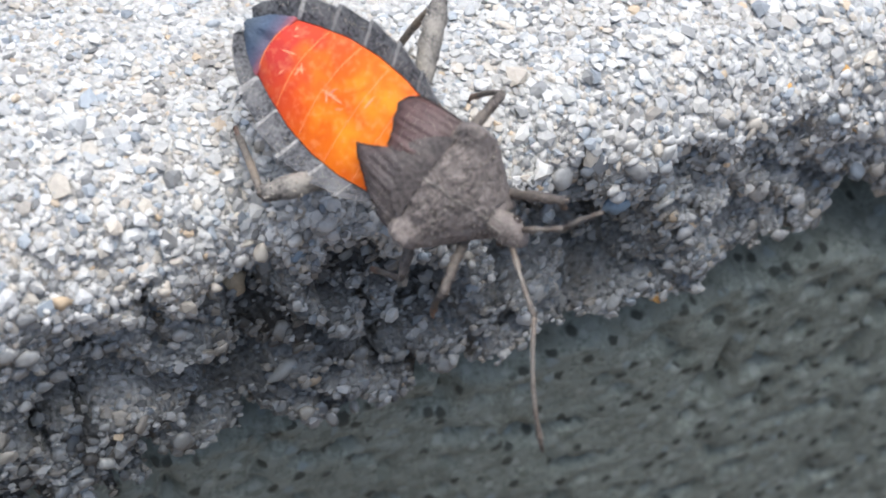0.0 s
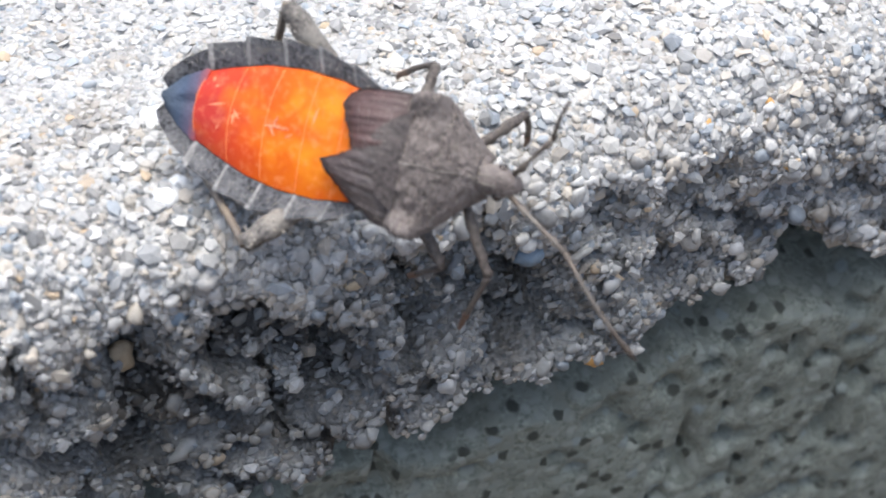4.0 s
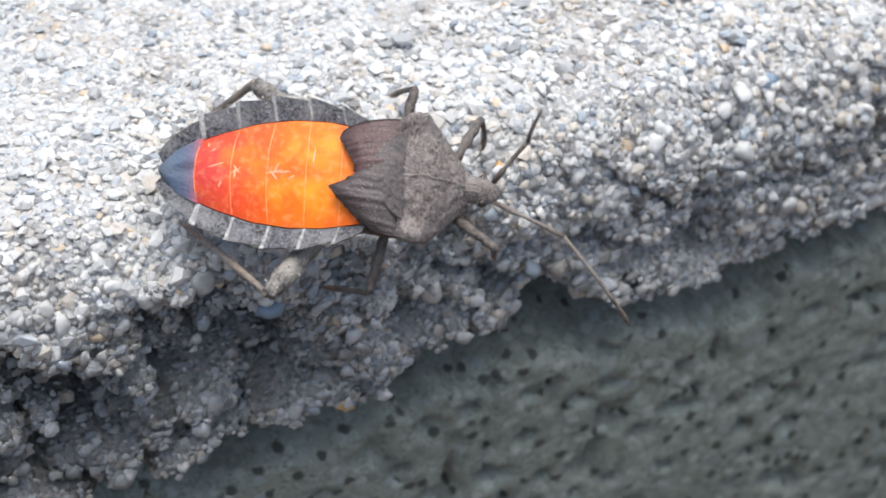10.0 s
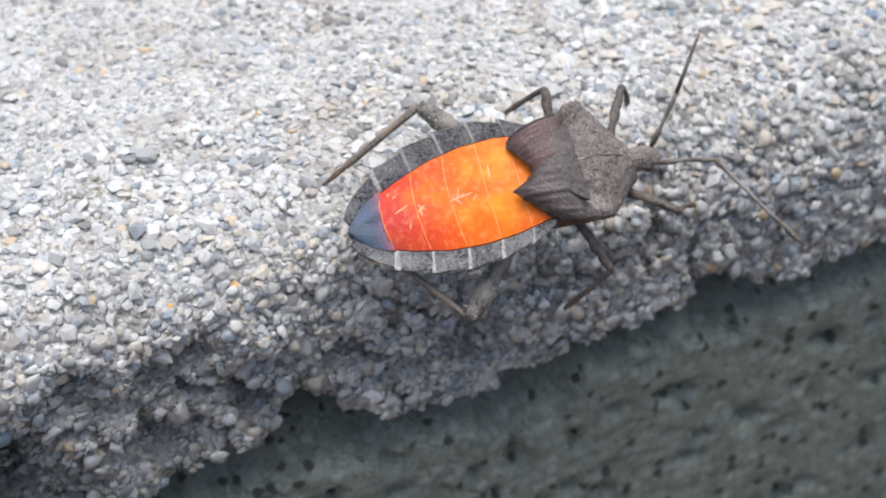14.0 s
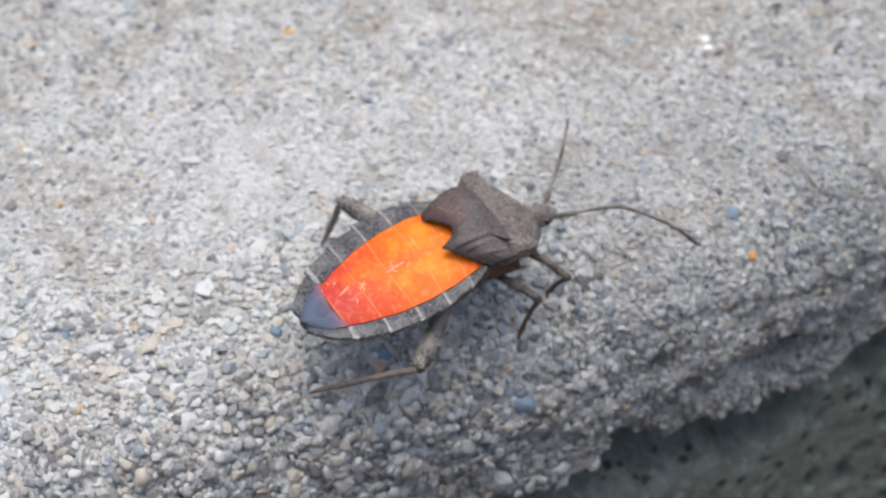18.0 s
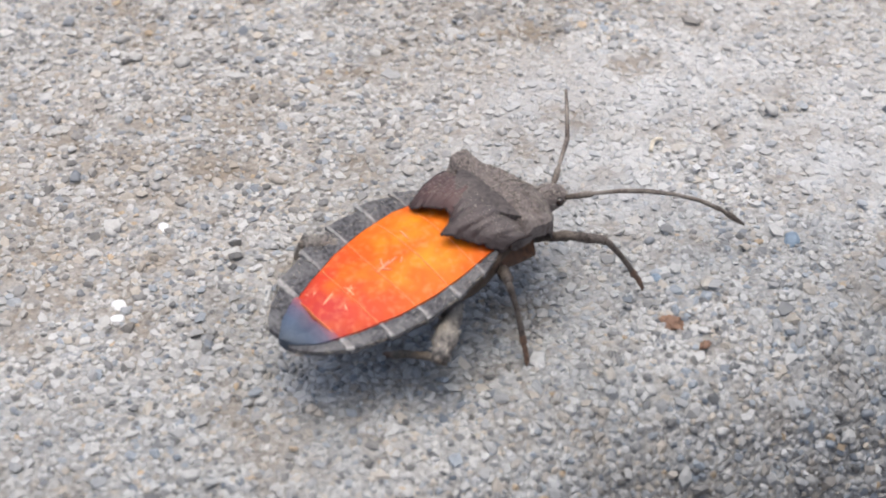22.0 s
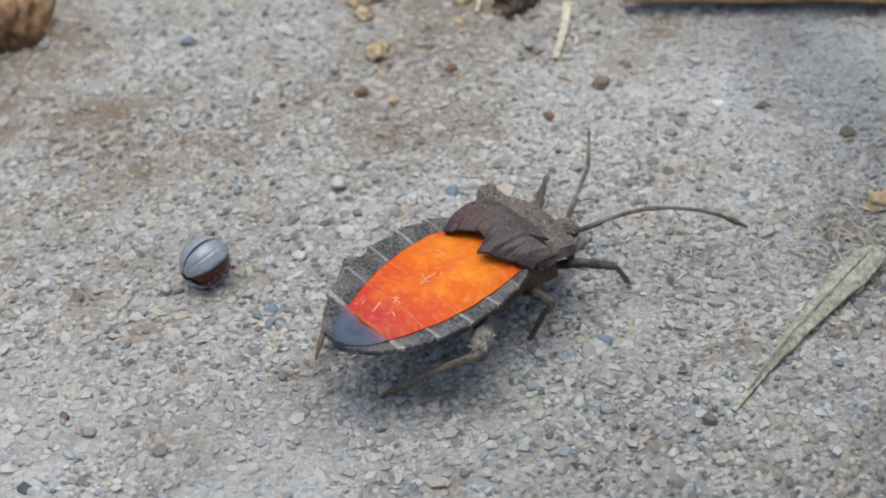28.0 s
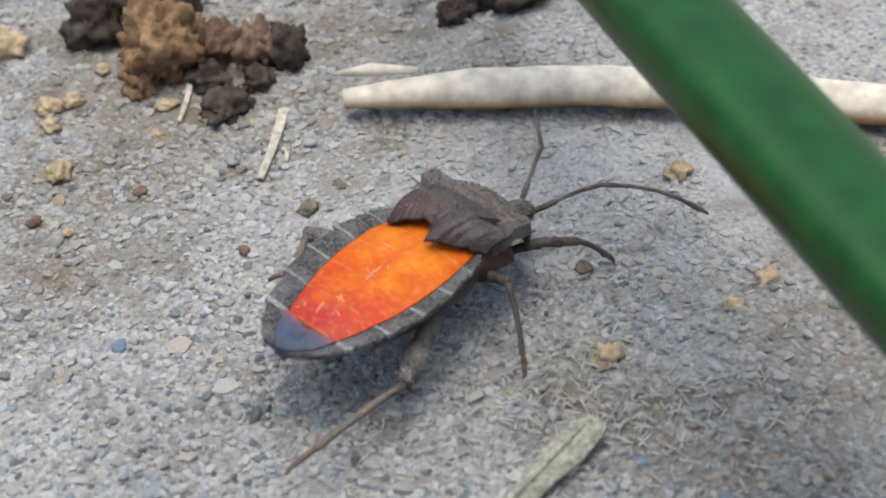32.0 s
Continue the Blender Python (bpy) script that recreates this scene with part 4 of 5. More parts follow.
    # head
    pts = [(1.05, 0, -0.165), (1.10, 0, -0.165), (1.15, 0, -0.168), (1.2, 0, -0.178), (1.24, 0, -0.19), (1.27, 0, -0.2), (1.29, 0, -0.212)]
    bm = tube(pts, (0.085, 0.078, 0.078, 0.076, 0.062, 0.042, 0.018), 16)
    wobble(bm, 22, 0.01, 9)
    wobble(bm, 60, 0.005, 5)
    head = part("head", bm, SHIELD, body, "narrow rough head")
    bm = bmesh.new()
    for _ in range(110):
        x, a = rng.uniform(1.09, 1.27), rng.uniform(0, math.pi)
        r = interp(x, (1.05, 1.2, 1.24, 1.29), (0.082, 0.076, 0.06, 0.02))
        hair(bm, Vector((x, r * math.cos(a), -0.175 + r * math.sin(a))), Vector((rng.gauss(0.2, 0.5), math.cos(a), math.sin(a))).normalized() * rng.uniform(0.012, 0.025))
    part("bristles", bm, SPIKE, head, "short pale hairs on the head")
    for side in (1, -1):
        bm = bmesh.new()
        bmesh.ops.create_uvsphere(bm, u_segments=12, v_segments=8, radius=0.027, matrix=Matrix.Translation((1.185, side * 0.07, -0.16)))
        part("eye", bm, EYE, head, "round dark eye")
        bm = tube([(1.06, side * 0.02, -0.082), (1.15, side * 0.022, -0.09), (1.24, side * 0.018, -0.13)], (0.003, 0.0035, 0.002), 6)
        part("ridge", bm, GRANULE, head, "dull ridge along the head")
    return body


def build_feeler(body, side, first, second):
    base = part("antenna", tube([(0, 0, 0), (0.1, 0, 0.006), (first * 0.34, 0, 0.01), (first * 0.37, 0, 0.012), (first * 0.7, 0, 0.014), (first, 0, 0)], (0.014, 0.019, 0.019, 0.011, 0.013, 0.015), 8), FEELER, body, "thin grey-brown jointed antenna")
    bend = -0.05 if side < 0 else 0.02
    if side < 0:
        pts = [(0, 0, 0), (second * 0.25, 0, -bend * 0.7), (second * 0.5, 0, -bend), (second * 0.72, 0, -bend * 0.8), (second * 0.74, 0, -bend * 0.75), (second * 0.86, 0, -bend * 0.4), (second, 0, 0)]
        radii = (0.014, 0.012, 0.012, 0.014, 0.01, 0.019, 0.008)
    else:
        pts = [(0, 0, 0), (second * 0.3, 0, bend), (second * 0.6, 0, bend), (second * 0.63, 0, bend), (second, 0, 0)]
        radii = (0.014, 0.012, 0.013, 0.01, 0.009)
    bm = tube(pts, radii, 8)
    tip = part("flagellum", bm, FEELER, base, "outer joints of the antenna")
    return base, tip


def build_leg(body, kind, femur, tibia, seed):
    thick = {"F": (0.024, 0.028, 0.029, 0.023), "M": (0.025, 0.029, 0.03, 0.023), "H": (0.034, 0.056, 0.064, 0.043)}[kind]
    n = 20
    bm = tube([(femur * i / (n - 1), 0, 0.02 * math.sin(math.pi * i / (n - 1))) for i in range(n)], [interp(i / (n - 1), (0, 0.4, 0.8, 1), thick) for i in range(n)], 14)
    wobble(bm, 26, 0.011, seed)
    wobble(bm, 60, 0.006, seed + 5)
    upper = part("femur", bm, LEG if kind == "H" else LEG_DARK, body, "stout bumpy thigh" if kind == "H" else "slender thigh")
    if kind == "H":
        bm = bmesh.new()
        rng = random.Random(seed)
        for _ in range(32):
            f, a = rng.uniform(0.2, 1.0), rng.uniform(0, 2 * math.pi)
            r = interp(f, (0, 0.4, 0.8, 1), thick)
            m = Matrix.Translation((femur * f, r * math.cos(a), r * math.sin(a) + 0.02 * math.sin(math.pi * f))) @ Matrix.Rotation(a - math.pi / 2, 4, "X")
            bmesh.ops.create_cone(bm, cap_ends=True, segments=5, radius1=rng.uniform(0.005, 0.011), radius2=0.002, depth=rng.uniform(0.02, 0.045), matrix=m)
        part("spine_row", bm, SPIKE, upper, "pale spines on the thigh")
    shin = tibia * 0.74
    pts = [(shin * i / 8, 0, 0.012 * math.sin(math.pi * i / 8)) for i in range(9)] + [(tibia * 0.76, 0, 0), (tibia * 0.84, 0, 0), (tibia * 0.92, 0, -0.006), (tibia * 0.97, 0, -0.012), (tibia, 0, -0.028)]
    radii = [0.024 if kind == "H" else 0.019] * 2 + [0.022 if kind == "H" else 0.017] * 6 + [0.022, 0.014, 0.017, 0.014, 0.012, 0.004]
    bm = tube(pts, radii, 8)
    bm.faces.ensure_lookup_table()
    for face in bm.faces:
        if face.calc_center_median().x > shin * (0.99 if kind == "H" else 0.9):
            face.material_index = 1
    wobble(bm, 30, 0.004, seed + 3)
    lower = part("tibia", bm, [SHIN if kind == "H" else LEG_DARK, FOOT], upper, "shin ending in a hooked orange-brown foot")
    return upper, lower


LEG_SIZE = {"F": (0.46, 0.46), "M": (0.46, 0.52), "H": (0.66, 0.80)}
HIPS = {"FR": (0.98, -0.1, -0.3), "MR": (0.68, -0.15, -0.32), "HR": (0.38, -0.18, -0.33), "FL": (0.98, 0.1, -0.3), "ML": (0.68, 0.15, -0.32), "HL": (0.38, 0.18, -0.33), "AR": (1.24, -0.05, -0.17), "AL": (1.24, 0.05, -0.17)}
bug = build_bug()
JOINTED = {}
for number, (key, hip) in enumerate(HIPS.items()):
    if key[0] == "A":
        first, second = (0.46, 0.72) if key == "AR" else (0.40, 0.40)
        JOINTED[key] = (*build_feeler(bug, -1 if key == "AR" else 1, first, second), hip, first)
    else:
        JOINTED[key] = (*build_leg(bug, key[0], *LEG_SIZE[key[0]], number), hip, LEG_SIZE[key[0]][0])


# ---- loose things on the ledge ----
def lump(size, rough, seed, flat=1.0, detail=3, fine=0.0):
    """An uneven clod or stone; size: half lengths."""
    bm = bmesh.new()
    bmesh.ops.create_icosphere(bm, subdivisions=detail, radius=1)
    off = Vector((seed * 3.7, seed * 1.3, seed))
    for v in bm.verts:
        k = 1 + rough * noise.noise(v.co * 1.6 + off) + 0.6 * rough * noise.noise(v.co * 3.7 + off) + fine * noise.noise(v.co * 9 + off)
        v.co = Vector((v.co.x * size[0] * k, v.co.y * size[1] * k, max(-0.35 * flat, v.co.z) * size[2] * k))
    return bm


def rest(ob, x, y, z=0.0, turn=0.0):
    ob.matrix_basis = pose(x * CM, y * CM, z * CM, 0, 0, turn)
    return ob


def crumb(name, mat, x, y, size, seed, label, category, turn=0.0, rough=0.5, up=0.3, group="", detail=3, fine=0.15):
    ob = rest(part(name, lump(size, rough, seed, detail=detail, fine=fine), mat, None, smooth=detail > 2), x, y, size[2] * up, turn)
    return tagged(ob, label, category, group)


def build_pill(x, y):
    """A curled-up woodlouse: overlapping shell plates round a ball."""
    ball = new("woodlouse")
    tagged(ball, "slate-grey woodlouse rolled into a ball on the concrete", "woodlouse")
    for k in range(9):
        a0 = radians(-15 + 30 * k + (8 if k > 1 else 0))
        a1 = a0 + radians(30 if k in (1, 8) else 32)
        rows = []
        for i in range(6):
            a = a0 + (a1 - a0) * i / 5
            r = 0.161 + 0.0008 * i / 5
            rows.append([(r * math.cos(a) * math.cos(b), 0.165 * math.sin(b), r * math.sin(a) * math.cos(b)) for b in np.linspace(-1.35, 1.35, 15)])
        bm = bmesh.new()
        outer = [[bm.verts.new(p) for p in row] for row in rows]
        inner = [[bm.verts.new(Vector(p) * 0.9) for p in row] for row in rows]
        for i in range(5):
            for j in range(14):
                bm.faces.new((outer[i][j], outer[i][j + 1], outer[i + 1][j + 1], outer[i + 1][j]))
                bm.faces.new((inner[i][j], inner[i + 1][j], inner[i + 1][j + 1], inner[i][j + 1]))
        for j in range(14):
            for i in (0, 5):
                bm.faces.new((outer[i][j], inner[i][j], inner[i][j + 1], outer[i][j + 1]))
        part("shell_plate", bm, PILL, ball)
    bm = bmesh.new()
    bmesh.ops.create_uvsphere(bm, u_segments=20, v_segments=12, radius=0.135)
    part("inner_body", bm, PILL_DARK, ball, "dark rusty inside")
    for k in range(5):
        bm = tube([(0.03 + 0.02 * k, -0.10 + 0.045 * k, -0.09), (0.09, -0.10 + 0.05 * k, -0.12), (0.13, -0.08 + 0.045 * k, -0.10)], (0.012, 0.010, 0.006), 6)
        part("leg", bm, PILL_DARK, ball)
    ball.matrix_basis = pose(x * CM, y * CM, 0.158 * CM, 12, -38, -58)
    return ball


def build_stem():
    """A dry hollow stem lying across the concrete."""
    pts, radii = [], []
    for i in range(40):
        f = i / 39
        x = 17.33 + 5.2 * f
        y = 12.965 - 0.1 * f - 0.28 * f * f * 3 + 0.05 * math.sin(f * 5)
        pts.append((x - 19, y - 13, 0.15 + 0.02 * math.sin(f * 7)))
        radii.append(0.07 + 0.072 * min(1, f * 7) + 0.006 * noise.noise(Vector((f * 14, 3, 0))))
    bm = tube(pts, radii, 16)
    for v in bm.verts:
        v.co.z = 0.15 + (v.co.z - 0.15) * 0.82
        v.co += Vector((0, 0.012 * noise.noise(v.co * 4), 0.012 * noise.noise(v.co * 4 + Vector((9, 0, 0)))))
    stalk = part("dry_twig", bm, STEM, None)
    rest(stalk, 19, 13)
    tagged(stalk, "long pale dry hollow twig lying on the concrete", "twig")
    sliver = part("splinter", tube([(-1.75, 0.16, 0.2), (-1.5, 0.13, 0.24), (-1.2, 0.08, 0.25)], (0.01, 0.045, 0.02), 8), STEM, stalk, "split bleached end")
    return sliver


def build_husk():
    """A dry grey-green strip of leaf with a torn broad end."""
    rows = []
    for i in range(36):
        f = i / 35
        half = interp(f, (0, 0.3, 0.6, 0.85, 0.96, 1.0), (0.012, 0.034, 0.07, 0.105, 0.10, 0.07)) * (1 + 0.12 * noise.noise(Vector((f * 12, 0, 5))))
        x, y = 1.62 * f, 0.02 * math.sin(f * 4)
        rows.append([(x + (0.05 * noise.noise(Vector((g * 5, 2, 0))) if i == 35 else 0), y + g * half, 0.035 + 0.05 * f + 0.045 * (1 - g * g) * (half / 0.14) + 0.012 * noise.noise(Vector((f * 9, g * 3, 1)))) for g in np.linspace(-1, 1, 11)])
    ob = part("dry_leaf_strip", slab_of(rows, 0.018), HUSK, None)
    ob.matrix_basis = pose(17.69 * CM, 8.84 * CM, 0, 0, 0, math.degrees(math.atan2(1.31, 0.99)))
    line = [(1.62 * f, 0.02 * math.sin(f * 4), 0.036 + 0.05 * f + 0.045 * min(1, f * 4)) for f in np.linspace(0.1, 0.95, 12)]
    part("midrib", tube(line, [0.006] * 11 + [0.003], 6), HUSK, ob, "faint midrib along the dry leaf")
    tagged(ob, "dry grey-green strip of leaf on the concrete", "dry leaf")


def build_straw(x0, y0, x1, y1, wide, label):
    d = math.hypot(x1 - x0, y1 - y0)
    rows = [[(d * f, g * wide * (1 - 0.4 * f) + 0.02 * math.sin(f * 3), 0.03 + 0.025 * math.sin(f * 3) + 0.01 * (1 - g * g)) for g in (-1, -0.4, 0.4, 1)] for f in np.linspace(0, 1, 10)]
    ob = part("straw", slab_of(rows, 0.014), STRAW, None)
    ob.matrix_basis = pose(x0 * CM, y0 * CM, 0, 0, 0, math.degrees(math.atan2(y1 - y0, x1 - x0)))
    tagged(ob, label, "straw", "bits of straw on the concrete")


def ribbon(points, halves, thick, across):
    """A leaf blade with a rounded face along points; across: the way over its width."""
    bm = bmesh.new()
    rings = []
    over = Vector(across).normalized()
    pts = [Vector(p) for p in points]
    for i, p in enumerate(pts):
        way = (pts[min(i + 1, len(pts) - 1)] - pts[max(i - 1, 0)]).normalized()
        side = (over - way * over.dot(way)).normalized()
        up = side.cross(way)
        up = up if up.z > 0 or i else -up
        ring = []
        for a in np.linspace(0, 2 * math.pi, 20, endpoint=False):
            c, s = math.cos(a), math.sin(a)
            bulge = s if s > 0 else 0.45 * s
            ring.append(bm.verts.new(p + side * halves[i] * c + up * thick * bulge * min(1, halves[i] / 0.3)))
        rings.append(ring)
    for a, b in zip(rings, rings[1:]):
        for k in range(20):
            bm.faces.new((a[k], a[(k + 1) % 20], b[(k + 1) % 20], b[k]))
    bm.faces.new(rings[0])
    bm.faces.new(rings[-1])
    return bm


def build_blade():
    """A thick green leaf that arches in from a plant at the foot of the wall."""
    pts = [(BLADE_TOP[0] + (BLADE_LOW[0] - BLADE_TOP[0]) * f, BLADE_TOP[1] + (BLADE_LOW[1] - BLADE_TOP[1]) * f, 2.0) for f in np.linspace(-2.6, 3.2, 24)]
    halves = [0.35 * min(1, (i + 0.4) / 7) for i in range(24)]
    pts = [(x, y, 2.0 - 0.018 * max(0, 8 - i) ** 2) for i, (x, y, z) in enumerate(pts)]
    x, y, z = pts[-1]
    dx, dy = pts[-1][0] - pts[-2][0], pts[-1][1] - pts[-2][1]
    for k in range(1, 16):
        x, y = x + dx * max(0, 1 - k / 9), y + dy * max(0, 1 - k / 9)
        z -= 0.25 * k**1.25 * 0.55
        pts.append((x, y, max(z, -45.5)))
        halves.append(0.35)
    pts.append((x, y, -46))
    halves.append(0.35)
    base = Vector(pts[-1])
    plant = rest(new("strap_leaf_plant"), *base)
    tagged(plant, "plant with a smooth thick dark green leaf over the concrete", "plant")
    part("leaf", ribbon([Vector(p) - base for p in pts], halves, 0.33, (0.9, 0.36, -0.36)), GREEN, plant)


def build_oval_leaf():
    """A small glossy oval leaf on a thin stalk beside the wall."""
    tip = Vector((11.33, 5.19, -0.2))
    down = Vector((0.30, -0.62, -0.72)).normalized()
    across = Vector((0.95, 0.1, 0.25)).normalized()
    face = across.cross(down)
    face = face if face.y < 0 else -face
    root = tip + down * 2.3
    foot = Vector((root.x + 0.6, root.y - 1.0, -45.5))
    rows = []
    for f in np.linspace(0, 1, 24) ** 1.8:
        half = 0.5 * math.sin(math.pi * (0.004 + 0.93 * f)) ** 0.5
        rows.append([tip + down * 2.2 * f + across * half * g + face * (0.10 * (1 - g * g) + 0.12 * math.sin(f * 3)) - foot for g in np.linspace(-1, 1, 11)])
    plant = new("oval_leaf_sprig")
    rest(plant, *foot)
    tagged(plant, "glossy green oval leaf on a thin stalk by the wall", "plant")
    bm = strip(rows)
    bmesh.ops.solidify(bm, geom=bm.faces[:], thickness=0.03)
    blade = part("leaf", bm, LEAFGREEN, plant)
    mid = [tip + down * 2.2 * f + face * (0.115 + 0.12 * math.sin(f * 3)) - foot for f in np.linspace(0.06, 1, 12)]
    part("midrib", tube(mid, [0.012 + 0.012 * f for f in np.linspace(0, 1, 12)], 6), LEAFGREEN, blade, "raised midrib")
    bend = [root - foot, root - foot + Vector((0.2, -0.4, -1.2)), Vector((0.1, 0.1, -6 - foot.z)), Vector((0, 0, -20 - foot.z)), Vector((0, 0, 0))]
    part("stalk", tube(bend, (0.03, 0.04, 0.05, 0.06, 0.06), 8), LEAFGREEN, plant, "thin green stalk")


def build_fibres():
    """Short pale plant fibres strewn round the dry leaf."""
    rng = random.Random(17)
    bm = bmesh.new()
    for _ in range(520):
        if rng.random() < 0.7:
            x, y = rng.gauss(18.75, 0.42), rng.gauss(10.45, 0.38)
        else:
            x, y = rng.uniform(17.0, 19.9), rng.uniform(9.3, 11.6)
        turn, long, wide = rng.uniform(0, math.pi), rng.uniform(0.02, 0.06), rng.uniform(0.003, 0.006)
        c, k = math.cos(turn), math.sin(turn)
        tilt = rng.gauss(0, 0.012)
        ends = []
        for f in (-1, 1):
            p = Vector((x + f * long * c, y + f * long * k, 0.026 + f * tilt))
            ends.append([bm.verts.new(p + Vector((-k * wide * a, c * wide * a, b))) for a, b in ((-1, -0.004), (1, -0.004), (0, 0.005))])
        for i in range(3):
            bm.faces.new((ends[0][i], ends[0][(i + 1) % 3], ends[1][(i + 1) % 3], ends[1][i]))
        bm.faces.new(ends[0]), bm.faces.new(ends[1])
    tagged(part("plant_fibres", bm, SHELL, None, smooth=False), "short pale dry plant fibres strewn on the concrete", "fibres", kind="stuff")


BLADE_TOP, BLADE_LOW = (19.14, 11.07), (19.87, 9.21)
build_pill(14.59, 10.2)
build_stem()
build_husk()
build_straw(16.94, 13.07, 16.82, 12.37, 0.035, "thin bleached straw on the concrete")
build_straw(16.32, 13.44, 16.28, 13.0, 0.022, "short pale straw beside the clay clods")
build_straw(16.95, 12.66, 16.97, 12.52, 0.016, "tiny tan straw fragment")
build_straw(12.18, 8.12, 12.26, 8.23, 0.014, "tiny pale straw fragment")
build_blade()
build_oval_leaf()
build_fibres()
CLODS = "clods of soil on the concrete"
crumb("clay_clod", CLOD, 16.14, 13.62, (0.27, 0.22, 0.34), 3, "large crumbly reddish-brown clay clod", "clod", 30, 0.5, 0.4, CLODS, 5, 0.2)
crumb("clay_clod", CLOD, 16.0, 13.42, (0.13, 0.11, 0.12), 8, "small reddish-brown clay clod", "clod", 80, 0.5, 0.4, CLODS, 4, 0.2)
crumb("soil_clod", CLOD_DARK, 15.66, 14.06, (0.22, 0.2, 0.22), 5, "dark damp soil clod", "clod", 0, 0.45, 0.4, CLODS, 4, 0.2)
crumb("soil_clod", CLOD_DARK, 16.0, 14.2, (0.3, 0.25, 0.3), 12, "dark damp soil clod", "clod", 50, 0.45, 0.4, CLODS, 4, 0.2)
crumb("soil_clod", CLOD_DARK, 16.44, 13.42, (0.13, 0.11, 0.10), 6, "dark crumbly soil clod beside the clay", "clod", 20, 0.55, 0.35, CLODS, 4, 0.25)
crumb("soil_clod", CLOD_DARK, 16.58, 13.12, (0.17, 0.13, 0.10), 24, "flat dark crumbly soil clod", "clod", 60, 0.6, 0.3, CLODS, 4, 0.3)
crumb("soil_clod", CLOD_DARK, 16.94, 13.62, (0.12, 0.13, 0.2), 9, "dark brown soil clod", "clod", 0, 0.5, 0.4, CLODS, 4, 0.25)
crumb("clay_clod", RUSSET, 16.48, 13.72, (0.16, 0.13, 0.17), 10, "russet crumb of clay", "clod", 10, 0.55, 0.4, CLODS, 4, 0.25)
crumb("clay_clod", RUSSET, 16.76, 13.66, (0.15, 0.13, 0.2), 14, "russet crumb of clay", "clod", 70, 0.55, 0.4, CLODS, 4, 0.25)
crumb("soil_clod", CLOD_DARK, 16.76, 13.38, (0.11, 0.09, 0.09), 25, "dark brown soil crumb between the clods", "clod", 35, 0.6, 0.35, CLODS, 4, 0.3)
crumb("soil_clod", CLOD_DARK, 18.4, 14.15, (0.3, 0.16, 0.14), 15, "dark soil clod behind the dry stem", "clod", 15, 0.5, 0.4, CLODS, 4, 0.25)
crumb("soil_clod", CLOD_DARK, 18.05, 14.0, (0.14, 0.1, 0.09), 16, "dark soil crumb behind the dry stem", "clod", 35, 0.5, 0.4, CLODS, 4, 0.25)
crumb("clay_clod", CLOD, 12.85, 13.02, (0.3, 0.24, 0.24), 17, "brown clay clod with crumbly edges", "clod", 35, 0.5, 0.4, CLODS, 4, 0.25)
shell = crumb("snail_shell", SHELL, 12.68, 12.58, (0.2, 0.2, 0.21), 21, "bleached round broken snail shell", "shell", 0, 0.14, 0.6, "", 4, 0.06)
part("aperture", lump((0.05, 0.085, 0.1), 0.2, 33, flat=3.0, detail=3, fine=0.1), CRUMB, shell, "brown broken opening of the shell", at=pose(0.13 * CM, -0.1 * CM, 0.06 * CM, 0, 20, -35))
whorl = [(0.13 * math.cos(a) * (1 - a / 9), 0.13 * math.sin(a) * (1 - a / 9), 0.16 + 0.012 * a) for a in np.linspace(0, 6.5, 26)]
part("whorl", tube(whorl, [0.03 * (1 - i / 32) for i in range(26)], 8), SHELL, shell, "raised whorl of the shell")
crumb("white_chip", SHELL, 17.68, 14.22, (0.13, 0.07, 0.05), 22, "flat white chip of stone", "chip", 20, 0.4, 0.3, "", 3)
CRUMBS = "crumbs on the concrete"
for x, y, r, seed in ((18.79, 10.66, 0.085, 1), (15.58, 12.58, 0.09, 2), (15.06, 13.95, 0.14, 3), (15.43, 13.26, 0.08, 4), (15.58, 13.31, 0.07, 5), (15.47, 13.05, 0.07, 12), (15.73, 13.64, 0.05, 13), (16.18, 13.2, 0.06, 14), (19.72, 11.22, 0.06, 15), (19.32, 12.19, 0.08, 6), (15.7, 12.0, 0.035, 7), (16.15, 12.9, 0.045, 8), (19.5, 11.0, 0.05, 9), (12.35, 11.3, 0.05, 10), (16.75, 12.95, 0.035, 11)):
    crumb("crumb", CRUMB, x, y, (r, r * 0.85, r * 0.7), seed, "light tan crumb of dry soil", "crumb", seed * 40, 0.6, 0.4, CRUMBS, 3, 0.3)
for x, y, r, seed in ((15.48, 12.12, 0.06, 1), (16.76, 11.74, 0.05, 2), (12.14, 6.62, 0.08, 3), (16.85, 12.75, 0.05, 4), (16.1, 12.35, 0.06, 5), (13.85, 9.05, 0.04, 6), (11.06, 10.2, 0.05, 7), (12.3, 6.45, 0.04, 8)):
    crumb("crumb", RUSSET, x, y, (r * 0.85, r * 0.6, r * 0.4), seed + 30, "dark russet crumb of bark", "crumb", seed * 50, 0.5, 0.4, CRUMBS, 3, 0.25)
for x, y, r, seed in ((17.12, 12.09, 0.08, 1), (16.48, 13.0, 0.09, 2), (10.96, 10.08, 0.06, 3), (10.75, 10.3, 0.05, 4), (13.25, 12.2, 0.05, 5), (13.05, 12.35, 0.06, 6), (17.3, 12.3, 0.05, 7), (18.2, 11.75, 0.06, 8), (18.7, 11.4, 0.07, 9)):
    crumb("crumb", SPECK, x, y, (r * 0.85, r * 0.65, r * 0.3), seed + 50, "brown crumb of soil", "crumb", seed * 70, 0.5, 0.4, CRUMBS, 3, 0.25)

# ---- the stones of the ledge ----
build_grains(ledge)


